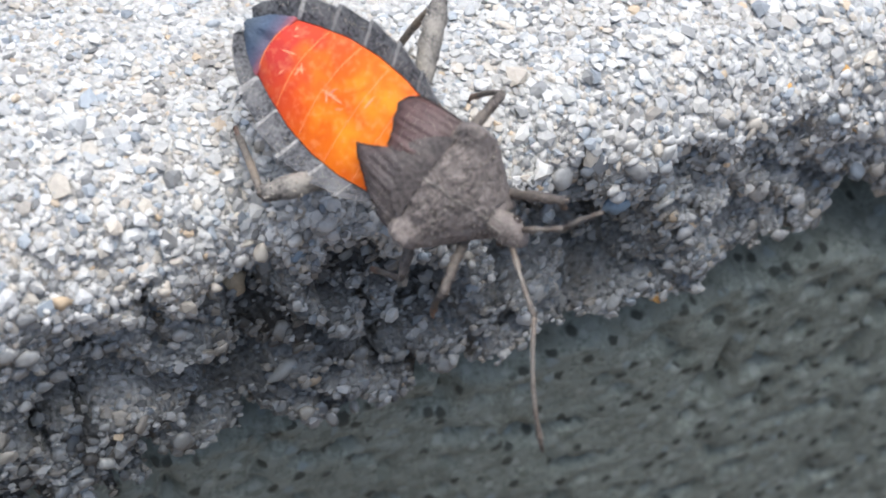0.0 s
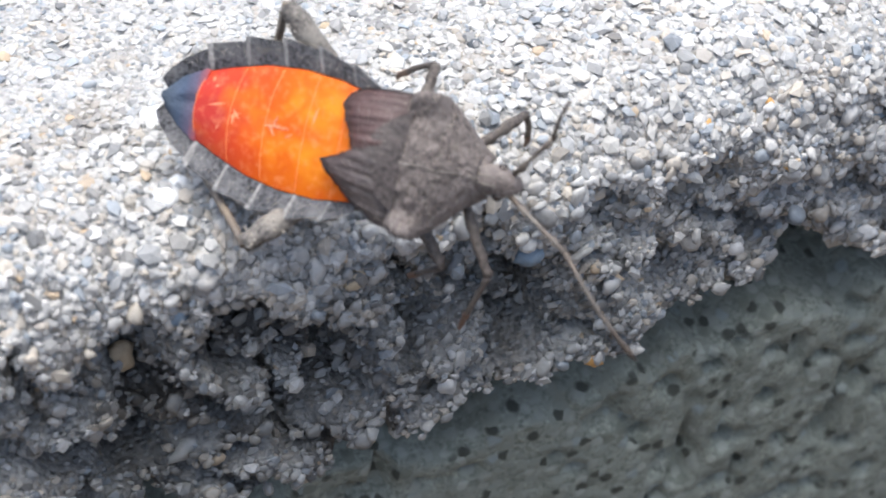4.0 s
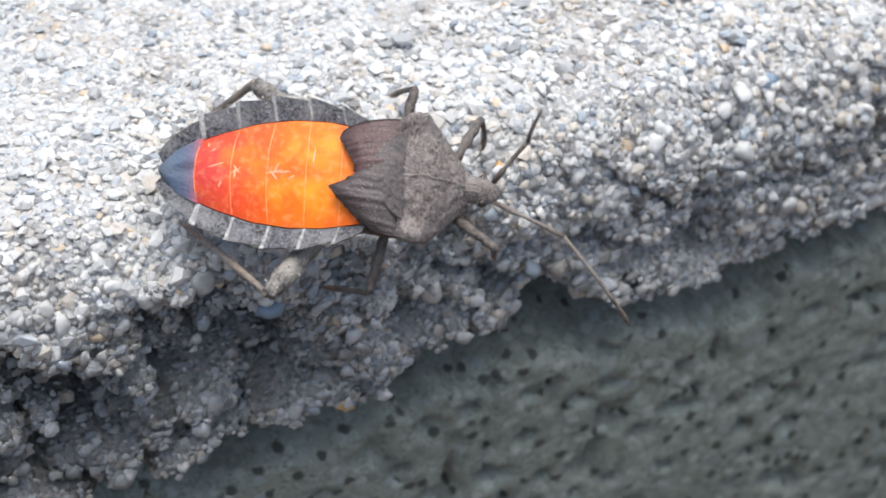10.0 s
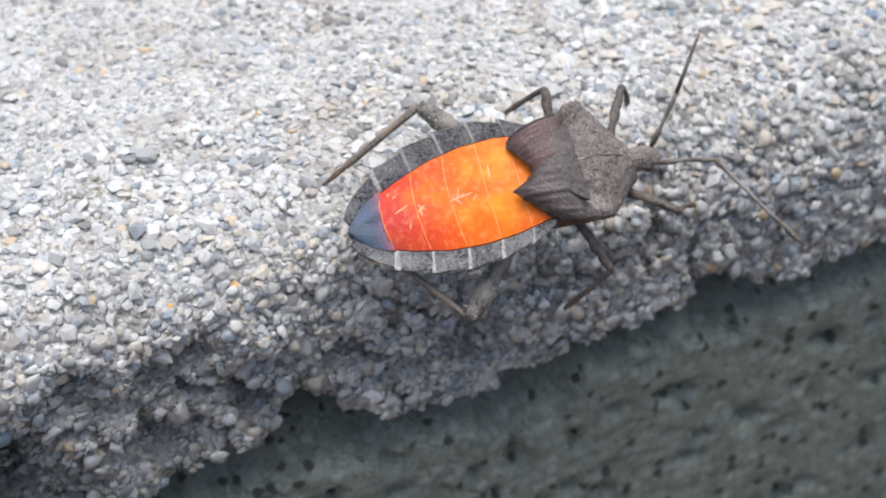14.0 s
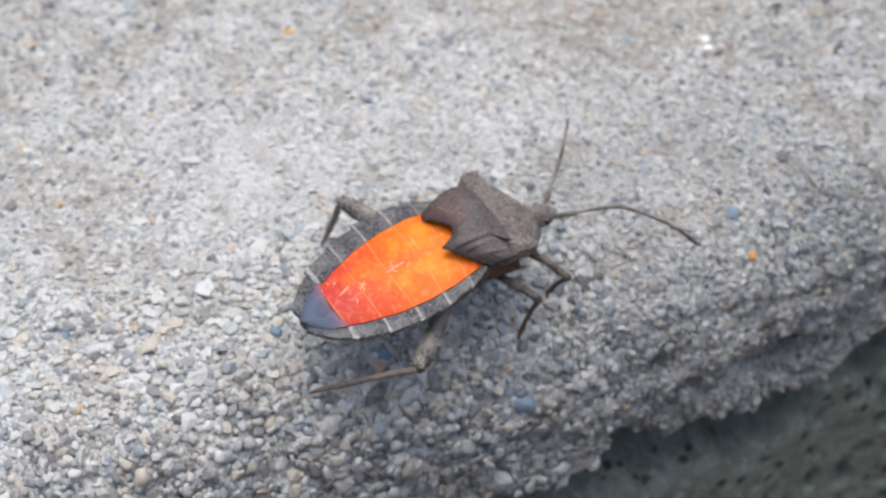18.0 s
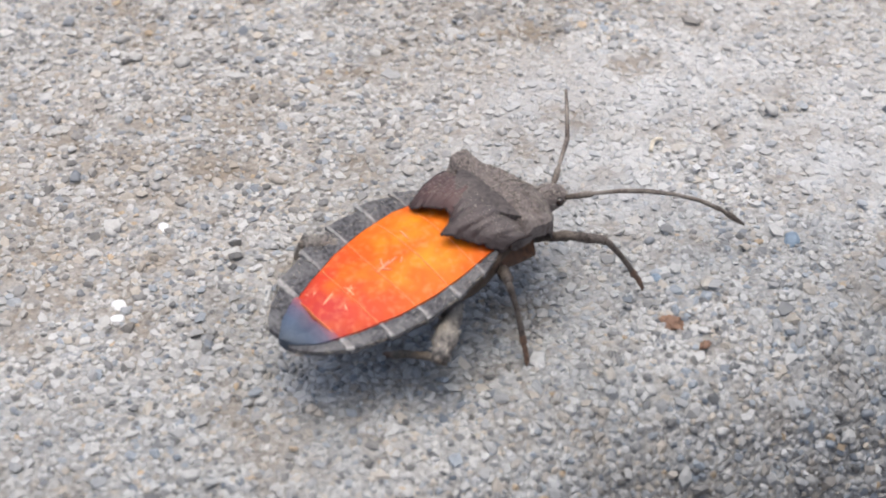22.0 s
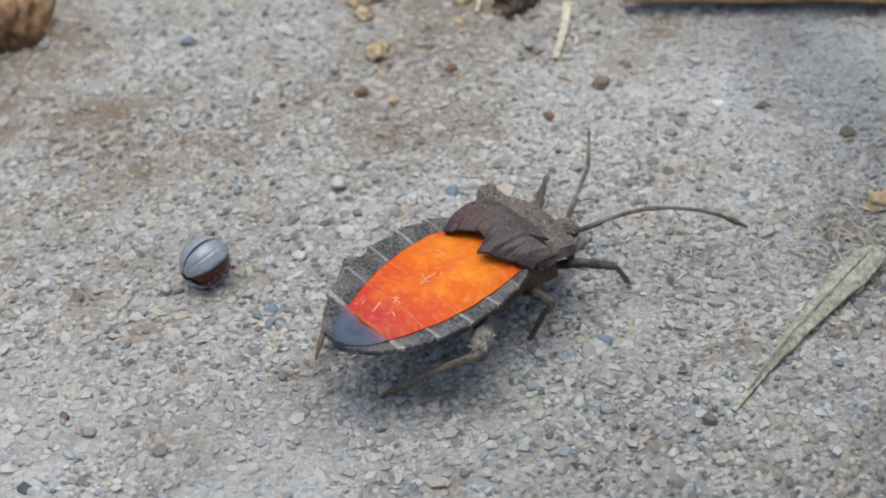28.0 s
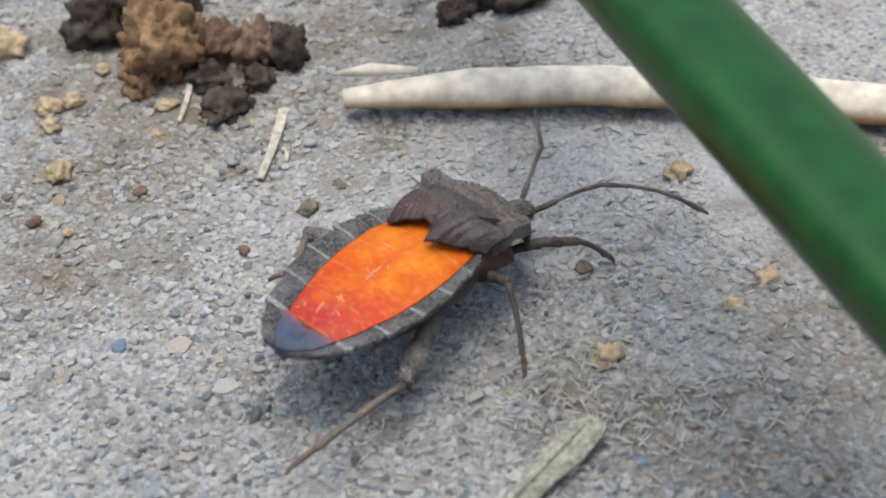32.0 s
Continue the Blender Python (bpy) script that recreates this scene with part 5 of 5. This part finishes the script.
def pebble_shapes():
    shapes = []
    for k in range(8):
        bm = lump((1, 0.8, 0.55), 0.3, 60 + k, detail=2, fine=0.12)
        for face in bm.faces:
            face.smooth = True
        bmesh.ops.scale(bm, vec=(CM, CM, CM), verts=bm.verts)
        me = bpy.data.meshes.new("pebble")
        bm.to_mesh(me)
        bm.free()
        shapes.append(me)
    return shapes


def set_pebble(shape, mat, u, s, r, turn, rng):
    place, normal = ledge_surface(np.array([u]), np.array([s]))
    p, n = Vector(place[0]), Vector(normal[0])
    ob = new("pebble", shape)
    ob.parent = ledge
    if mat is not None:
        ob.material_slots[0].link = "OBJECT"
        ob.material_slots[0].material = mat
    tilt = Vector((0, 0, 1)).rotation_difference(n).to_matrix().to_4x4()
    ob.matrix_basis = Matrix.Translation((p - n * r * 0.12) * CM) @ tilt @ pose(0, 0, 0, rng.uniform(-12, 12), rng.uniform(-12, 12), turn) @ Matrix.Diagonal((r, r, r, 1))


def build_pebbles():
    shapes = pebble_shapes()
    for me in shapes:
        me.materials.append(PEBBLE)
    rng = random.Random(8)
    tints = {"white": solid("white_pebble", (0.76, 0.745, 0.71), rough=0.5, scale=2500), "blue": solid("blue_pebble", (0.17, 0.22, 0.27), rough=0.5, scale=2500), "tan": solid("tan_pebble", (0.45, 0.36, 0.24), rough=0.55, scale=2500), "dark": solid("dark_pebble", (0.07, 0.08, 0.09), rough=0.5, scale=2500), "orange": solid("orange_pebble", (0.52, 0.30, 0.10), rough=0.55, scale=2500)}
    # stones that stand out: x, y on the top or u, z on the face
    for tint, x, y, r in (("white", -2.15, 1.51, 0.13), ("white", -2.09, 0.88, 0.125), ("white", -2.02, 0.98, 0.09), ("blue", 2.87, 3.05, 0.09), ("white", -0.1, 2.05, 0.055), ("tan", 0.75, 3.9, 0.06), ("orange", 1.5, 3.15, 0.05), ("blue", 4.3, 4.1, 0.07), ("white", 9.1, 6.8, 0.06), ("blue", 5.7, 4.05, 0.09), ("blue", 6.4, 3.85, 0.1), ("orange", 9.08, 4.66, 0.055), ("blue", 8.95, 4.97, 0.08), ("white", 9.3, 7.57, 0.06), ("white", 9.1, 6.92, 0.07), ("dark", 13.7, 8.5, 0.07), ("blue", 13.55, 7.45, 0.1), ("blue", 13.85, 7.5, 0.07), ("blue", 12.9, 7.3, 0.08), ("blue", 15.0, 9.9, 0.07), ("white", 14.3, 7.3, 0.06), ("blue", 18.9, 9.9, 0.07), ("white", 17.9, 11.8, 0.07), ("orange", 5.9, 7.32, 0.06), ("white", -1.0, 2.7, 0.07), ("white", 0.4, 2.6, 0.06), ("tan", -1.2, 2.3, 0.06), ("dark", -0.35, 2.1, 0.07), ("blue", 12.1, 7.0, 0.06), ("blue", 19.3, 9.6, 0.08), ("blue", 16.1, 11.0, 0.08), ("blue", 17.0, 9.5, 0.06)):
        u, v = to_ledge(x, y)
        set_pebble(rng.choice(shapes), tints[tint], u, float(sum(edge_form(u))) - v, r * 0.8, rng.uniform(0, 360), rng)
    for tint, u, z, r in (("tan", -2.0, -0.92, 0.11), ("white", -1.31, -0.98, 0.05), ("blue", -1.75, -0.55, 0.09), ("orange", 1.87, -0.42, 0.045), ("orange", 1.96, -0.7, 0.045), ("blue", 2.66, -0.6, 0.09), ("blue", 3.9, -0.4, 0.08), ("orange", 0.8, -1.75, 0.06), ("tan", -0.75, -0.6, 0.07), ("blue", 0.3, -0.75, 0.09), ("orange", 1.45, -0.45, 0.05), ("blue", 7.6, -0.5, 0.07), ("blue", 8.2, -0.9, 0.1), ("tan", 5.0, -0.8, 0.08)):
        set_pebble(rng.choice(shapes), tints[tint], u, ARC + max(0, -z - ROUND) - (0.25 if z > -ROUND else 0), r, rng.uniform(0, 360), rng)
    for _ in range(240):
        u = rng.uniform(-3.5, 22)
        s = rng.uniform(-4.0, 1.4 if u < 14 else 0.4)
        set_pebble(rng.choice(shapes), None, u, s, rng.uniform(0.024, 0.042), rng.uniform(0, 360), rng)


build_pebbles()


# ---- motion: seconds, place in metres, turn in degrees ----
BUG_ROWS = [
    (0, -0.01993, 0.00551, 0.00600, 47.98, 10.49, -40.83),
    (0.5, -0.01795, 0.00522, 0.00584, 49.10, 12.12, -37.04),
    (1, -0.01762, 0.00524, 0.00524, 51.04, 12.02, -33.87),
    (1.5, -0.01581, 0.00463, 0.00460, 54.99, 11.85, -26.88),
    (2, -0.01576, 0.00471, 0.00450, 57.43, 9.70, -25.30),
    (2.5, -0.01551, 0.00518, 0.00405, 58.90, 6.47, -20.71),
    (3, -0.01575, 0.00576, 0.00445, 59.22, 5.49, -22.26),
    (3.5, -0.01570, 0.00665, 0.00510, 57.09, 1.98, -22.05),
    (5.5, -0.01522, 0.00752, 0.00421, 44.55, 2.04, -23.88),
    (6, -0.01524, 0.00771, 0.00410, 42.62, 1.13, -24.58),
    (6.5, -0.01528, 0.00734, 0.00462, 40.39, 0.94, -24.49),
    (7, -0.01283, 0.00751, 0.00514, 36.98, -0.75, -18.90),
    (7.5, -0.01038, 0.00769, 0.00543, 35.02, 1.83, -14.16),
    (8, -0.00881, 0.00755, 0.00515, 36.86, 0.80, -12.90),
    (8.5, -0.00721, 0.00814, 0.00479, 38.00, 1.59, -10.58),
    (9, -0.00435, 0.00885, 0.00437, 36.64, 3.93, -9.90),
    (9.5, -0.00381, 0.00898, 0.00486, 35.30, 4.55, -7.84),
    (10, -0.00087, 0.00952, 0.00417, 37.02, 2.66, -5.75),
    (10.5, 0.00168, 0.00956, 0.00371, 39.59, 1.73, -6.84),
    (11, 0.00572, 0.01011, 0.00356, 40.24, 0.37, -2.85),
    (11.5, 0.00773, 0.01140, 0.00362, 39.49, 1.75, -2.71),
    (12, 0.01092, 0.01202, 0.00255, 41.27, -0.06, 1.57),
    (12.5, 0.01410, 0.01407, 0.00223, 40.64, -2.66, 4.08),
    (13, 0.01753, 0.01586, 0.00149, 41.80, -3.81, 2.05),
    (13.5, 0.02171, 0.01693, 0.00218, 37.77, -4.94, 5.27),
    (15.5, 0.04122, 0.02382, 0.00548, 14.67, 2.61, 23.25),
    (16, 0.04443, 0.02631, 0.00553, 15.71, 3.99, 23.85),
    (16.5, 0.04941, 0.03020, 0.00581, 14.84, 4.16, 22.99),
    (17, 0.05556, 0.03307, 0.00612, 13.22, 2.84, 25.83),
    (17.5, 0.06151, 0.03587, 0.00618, 11.95, 1.69, 26.73),
    (18, 0.06492, 0.03831, 0.00653, 10.17, 1.26, 27.87),
    (18.5, 0.06689, 0.03999, 0.00641, 9.23, 2.86, 29.82),
    (19, 0.07299, 0.04392, 0.00677, 8.71, 3.07, 28.05),
    (19.5, 0.07705, 0.04553, 0.00660, 9.45, 1.79, 29.69),
    (20, 0.08081, 0.04896, 0.00673, 7.31, 1.14, 28.77),
    (20.5, 0.08724, 0.05189, 0.00683, 8.88, 2.56, 32.10),
    (21, 0.09421, 0.05609, 0.00657, 6.61, 1.92, 34.80),
    (21.5, 0.09964, 0.05927, 0.00657, 6.42, 3.17, 36.98),
    (22, 0.10615, 0.06479, 0.00648, 2.82, 2.72, 37.39),
    (22.5, 0.11112, 0.06947, 0.00646, 0.30, 1.23, 36.25),
    (23, 0.11783, 0.07292, 0.00627, 3.11, 4.40, 35.96),
    (23.5, 0.12489, 0.07490, 0.00625, 3.58, 1.89, 39.43),
    (24, 0.13013, 0.07855, 0.00593, 4.55, 5.49, 37.85),
    (24.5, 0.13593, 0.08230, 0.00579, 3.52, 5.28, 39.31),
    (25, 0.14036, 0.08544, 0.00589, 2.40, 5.14, 38.93),
    (25.5, 0.14026, 0.08532, 0.00583, 1.53, 5.95, 39.49),
    (27.5, 0.15525, 0.09153, 0.00687, 2.74, 11.51, 42.07),
    (28, 0.16024, 0.09395, 0.00670, 3.24, 11.36, 43.16),
    (28.5, 0.16314, 0.09682, 0.00653, -0.14, 9.69, 44.72),
    (29, 0.16568, 0.09823, 0.00632, 1.53, 10.96, 45.71),
    (29.5, 0.16869, 0.10209, 0.00640, -1.54, 8.40, 46.44),
    (30, 0.17150, 0.10425, 0.00644, -0.73, 9.11, 45.54),
    (30.5, 0.17149, 0.10424, 0.00632, -0.22, 9.89, 45.71),
    (31, 0.17144, 0.10429, 0.00630, 0.36, 10.12, 45.64),
    (31.5, 0.17220, 0.10477, 0.00623, 0.67, 10.51, 44.81),
    (32, 0.17595, 0.10775, 0.00644, -0.11, 10.01, 44.88),
]
# seconds, then heading and rise of the upper piece, and of the lower one on it
JOINT_ROWS = {
    "FR": [
        (0, -68, 33, -120, -70), (0.5, -58, -9, -72, -38), (1, -48, -51, -23, -6),
        (2, -65, -23, -18, -26), (3, -72, -16, -15, -29), (4.5, -49, 8, -78, -39),
        (6, -26, 33, -141, -50), (7, -30, 35, -178, -48), (8, -72, 32, -179, -54),
        (9, -52, 28, -189, -57), (10, -40, 31, -191, -56), (10.33, -36, 9, -247, -53),
        (10.67, -32, -13, -303, -49), (11, -28, -34, -359, -46), (11.33, -47, -7, -301, -44),
        (11.67, -67, 20, -244, -42), (12, -87, 47, -187, -40), (13, -64, 39, -187, -51),
        (14, -45, 25, -245, -54), (15, -26, 11, -304, -58), (16, -7, -3, -362, -61),
        (16.33, -27, 6, -304, -60), (16.67, -47, 15, -246, -59), (17, -66, 24, -188, -57),
        (18, -83, 17, -190, -46), (19, -92, 15, -224, -51), (20, -61, 27, -255, -66),
        (21, -83, 21, -191, -64), (21.5, -76, 22, -235, -65), (22, -68, 23, -280, -67),
        (22.5, -81, 18, -235, -50), (23, -94, 13, -191, -33), (24, -79, 32, -237, -52),
        (25, -100, 12, -211, -29), (28, -78, 27, -244, -36), (29, -81, 33, -252, -47),
        (30, -83, 24, -237, -42), (31, -79, 26, -238, -38), (32, -71, 26, -265, -40),
    ],
    "MR": [
        (0, -68, 5, -88, -53), (1, -71, 9, -120, -52), (2, -74, 13, -86, -43),
        (3, -63, 9, -85, -51), (6, -42, -15, -133, -57), (7, -70, -15, -117, -58),
        (8, -54, -21, -113, -65), (9, -63, -20, -89, -62), (10, -102, -14, -75, -57),
        (11, -70, -41, -43, -58), (12, -53, -19, -61, -82), (13, -58, -27, -27, -64),
        (14, -69, -12, -80, -57), (15, -79, 3, -134, -50), (16, -90, 18, -187, -43),
        (16.5, -61, 5, -119, -58), (17, -33, -9, -51, -73), (17.5, -55, 3, -115, -68),
        (18, -77, 16, -179, -62), (19, -87, 8, -153, -83), (20, -105, 31, -219, -61),
        (21, -101, 27, -197, -51), (22, -124, 32, -219, -66), (23, -91, 21, -234, -49),
        (23.5, -106, 23, -307, -42), (24, -120, 25, -381, -35), (25, -75, 11, -423, -21),
        (26.5, -94, 18, -482, -30), (28, -113, 25, -540, -39), (28.33, -115, 27, -598, -53),
        (28.67, -117, 28, -657, -68), (29, -119, 30, -715, -82), (30, -111, 16, -755, -25),
        (31, -112, 20, -766, -30), (31.5, -113, 25, -721, -58), (32, -114, 30, -677, -86),
    ],
    "HR": [
        (0, -127, 33, -101, -51), (1, -136, 32, -69, -49), (2, -132, 35, -103, -45),
        (3, -132, 32, -105, -39), (6, -126, 31, -109, -24), (7, -135, 15, -69, -18),
        (8, -126, 24, -99, -31), (9, -135, 6, -50, -9), (10, -125, 18, -104, -25),
        (11, -130, 14, -115, -28), (12, -128, 17, -104, -52), (13, -131, -12, -87, 18),
        (16, -136, 11, -134, -47), (17, -136, 8, -108, -43), (18, -142, -3, -75, -31),
        (19, -145, -1, -54, -28), (20, -144, -3, -53, -21), (21, -140, -3, -22, 33),
        (21.5, -139, 4, -84, 2), (22, -138, 11, -146, -30), (22.5, -143, 7, -105, -29),
        (23, -148, 3, -63, -28), (24, -136, 18, -114, -36), (25, -150, 2, -40, -20),
        (26.5, -145, 7, -80, -30), (28, -140, 13, -119, -39), (29, -140, 14, -137, -32),
        (30, -146, 8, -148, -30), (31, -141, 14, -151, -27), (31.5, -147, 3, -90, -16),
        (32, -153, -8, -30, -6),
    ],
    "FL": [
        (0, 31, 25, -168, -51), (1, 33, 11, -155, -63), (1.5, 32, -20, -89, -52),
        (2, 32, -52, -23, -41), (3, 43, -55, -26, -47), (6, 56, -37, -31, -66),
        (7, 54, -23, -16, -71), (8, 58, -28, -21, -66), (9, 56, -9, -49, -78),
        (10, 64, -18, -38, -72), (11, 63, -21, -31, -72), (12, 62, -18, -38, -71),
        (13, 59, -5, -65, -80), (16, 68, 22, -78, -72), (16.5, 58, 23, -38, -58),
        (17, 48, 25, 2, -43), (18, 95, -17, 26, -40), (19, 110, -16, 14, -29),
        (20, 80, -17, 40, -34), (21, 48, 20, -7, -53), (22, 110, -16, 16, -10),
        (23, 36, 3, 3, -30), (24, 95, -17, 35, 3), (25, 110, -16, 17, 8),
        (26.5, 73, 3, 9, -17), (28, 36, 22, 1, -41), (29, 80, -17, 52, 11),
        (30, 96, -17, 36, 13), (31, 110, -16, 18, 14), (32, 80, -17, 52, 11),
    ],
    "ML": [
        (0, 99, -42, 56, -52), (0.5, 97, -9, 103, -41), (1, 95, 23, 151, -30),
        (1.5, 110, -10, 101, -37), (2, 126, -43, 51, -43), (3, 99, -52, 46, -36),
        (6, 106, -14, 74, -58), (7, 110, -3, 56, -57), (8, 82, -15, 57, -53),
        (9, 100, -20, 41, -43), (10, 79, 7, 92, -74), (11, 105, -12, 51, -49),
        (12, 93, 6, 75, -64), (13, 91, 7, 80, -61), (14.5, 77, 16, 124, -72),
        (16, 62, 25, 168, -83), (17, 84, 24, 163, -73), (17.5, 110, 6, 85, -52),
        (18, 135, -12, 6, -30), (19, 110, -16, 43, -22), (20, 122, -14, 24, -19),
        (21, 135, -12, 7, -18), (22, 110, -16, 46, -8), (23, 122, -14, 26, 2),
        (24, 135, -12, 7, 0), (25, 110, -16, 49, 6), (28, 110, -16, 48, -3),
        (29, 123, -14, 25, 5), (30, 135, -12, 8, 3), (31, 110, -16, 50, 6),
        (32, 123, -14, 25, 6),
    ],
    "HL": [
        (0, 123, -24, 99, -54), (1, 110, 42, 157, -20), (2, 135, 33, 148, -23),
        (3, 133, 21, 140, -26), (6, 148, 17, 106, -68), (7, 123, 13, 133, -59),
        (8, 145, 22, 134, -61), (9, 125, 11, 117, -75), (10, 147, 15, 83, -76),
        (11, 130, 14, 98, -58), (12, 147, 14, 69, -29), (13, 135, 18, 73, -32),
        (16, 132, 10, 78, -40), (16.5, 135, 20, 137, -53), (17, 138, 31, 197, -66),
        (18, 130, 24, 233, -68), (19, 143, 23, 234, -56), (20, 148, 28, 228, -50),
        (21, 154, 16, 246, -48), (22, 155, 17, 246, -42), (23, 139, 37, 214, -53),
        (23.5, 133, 14, 154, -31), (24, 127, -8, 94, -8), (24.5, 138, 13, 162, -26),
        (25, 149, 34, 230, -44), (26.5, 131, 11, 166, -27), (28, 114, -13, 101, -11),
        (29, 102, -12, 123, 4), (30, 107, -18, 105, -14), (31, 104, -15, 113, -16),
        (32, 94, -3, 125, 3),
    ],
    "AR": [
        (0, -26, 32, -35, -41), (1, -19, 48, -56, -54), (2, -18, 29, -71, -56),
        (3, -28, 23, -37, -48), (6, -23, 36, -22, -60), (7, -27, -8, 7, -44),
        (8, -28, 32, 3, -53), (9, -27, 18, -15, -45), (10, -23, 2, -20, -32),
        (10.5, -27, 28, -66, -54), (11, -31, 55, -112, -76), (11.5, -31, 52, -66, -58),
        (12, -32, 49, -21, -41), (13, -33, 51, -39, -40), (16, -31, 34, -32, -59),
        (17, -35, 33, -9, -48), (18, -29, 16, 0, -48), (19, -50, 27, 16, -53),
        (20, -56, 39, 1, -48), (21, -49, 26, 20, -51), (22, -52, 19, 35, -45),
        (23, -75, 39, 49, -57), (24, -73, 42, 67, -59), (25, -69, 36, 57, -50),
        (28, -53, 34, 36, -44), (29, -46, 36, 39, -44), (30, -30, 39, 36, -49),
        (31, -31, 32, 34, -41), (32, -64, 36, 51, -49),
    ],
    "AL": [
        (0, 40, 45, 11, 5), (1, 40, 45, 15, 1), (2, 47, 50, 16, -4),
        (3, 52, 40, 13, 7), (6, 50, 41, 6, 23), (7, 46, 56, 4, 9),
        (8, 39, 59, 9, 7), (9, 38, 62, 12, 7), (10, 49, 52, 5, 27),
        (11, 52, 50, 3, 19), (12, 50, 55, 7, 13), (13, 50, 52, 4, 13),
        (16, 44, 35, 7, -41), (17, 39, 22, 10, -28), (18, 41, 9, 6, -11),
        (19, 36, 19, 19, -30), (20, 34, 9, 16, 1), (21, 35, -8, 12, -10),
        (22, 37, 7, 13, 0), (23, 36, 17, 15, -22), (24, 36, 19, 13, -24),
        (25, 32, 16, 18, -15), (28, 26, 35, 20, -30), (29, 25, 30, 19, -26),
        (30, 22, 35, 28, -32), (31, 22, 37, 29, -33), (32, 24, 30, 27, -26),
    ],
}


def motions():
    walk(bug, [(t, pose(x, y, z, rx, ry, rz) @ pose(0, 0.0005, 0)) for t, x, y, z, rx, ry, rz in BUG_ROWS])
    for key, rows in JOINT_ROWS.items():
        upper, lower, hip, length = JOINTED[key]
        walk(upper, [(t, pose(hip[0] * CM, hip[1] * CM, hip[2] * CM, 0, -b, a)) for t, a, b, c, d in rows])
        walk(lower, [(t, pose(length * CM, 0, 0, 0, -d, c)) for t, a, b, c, d in rows])


motions()
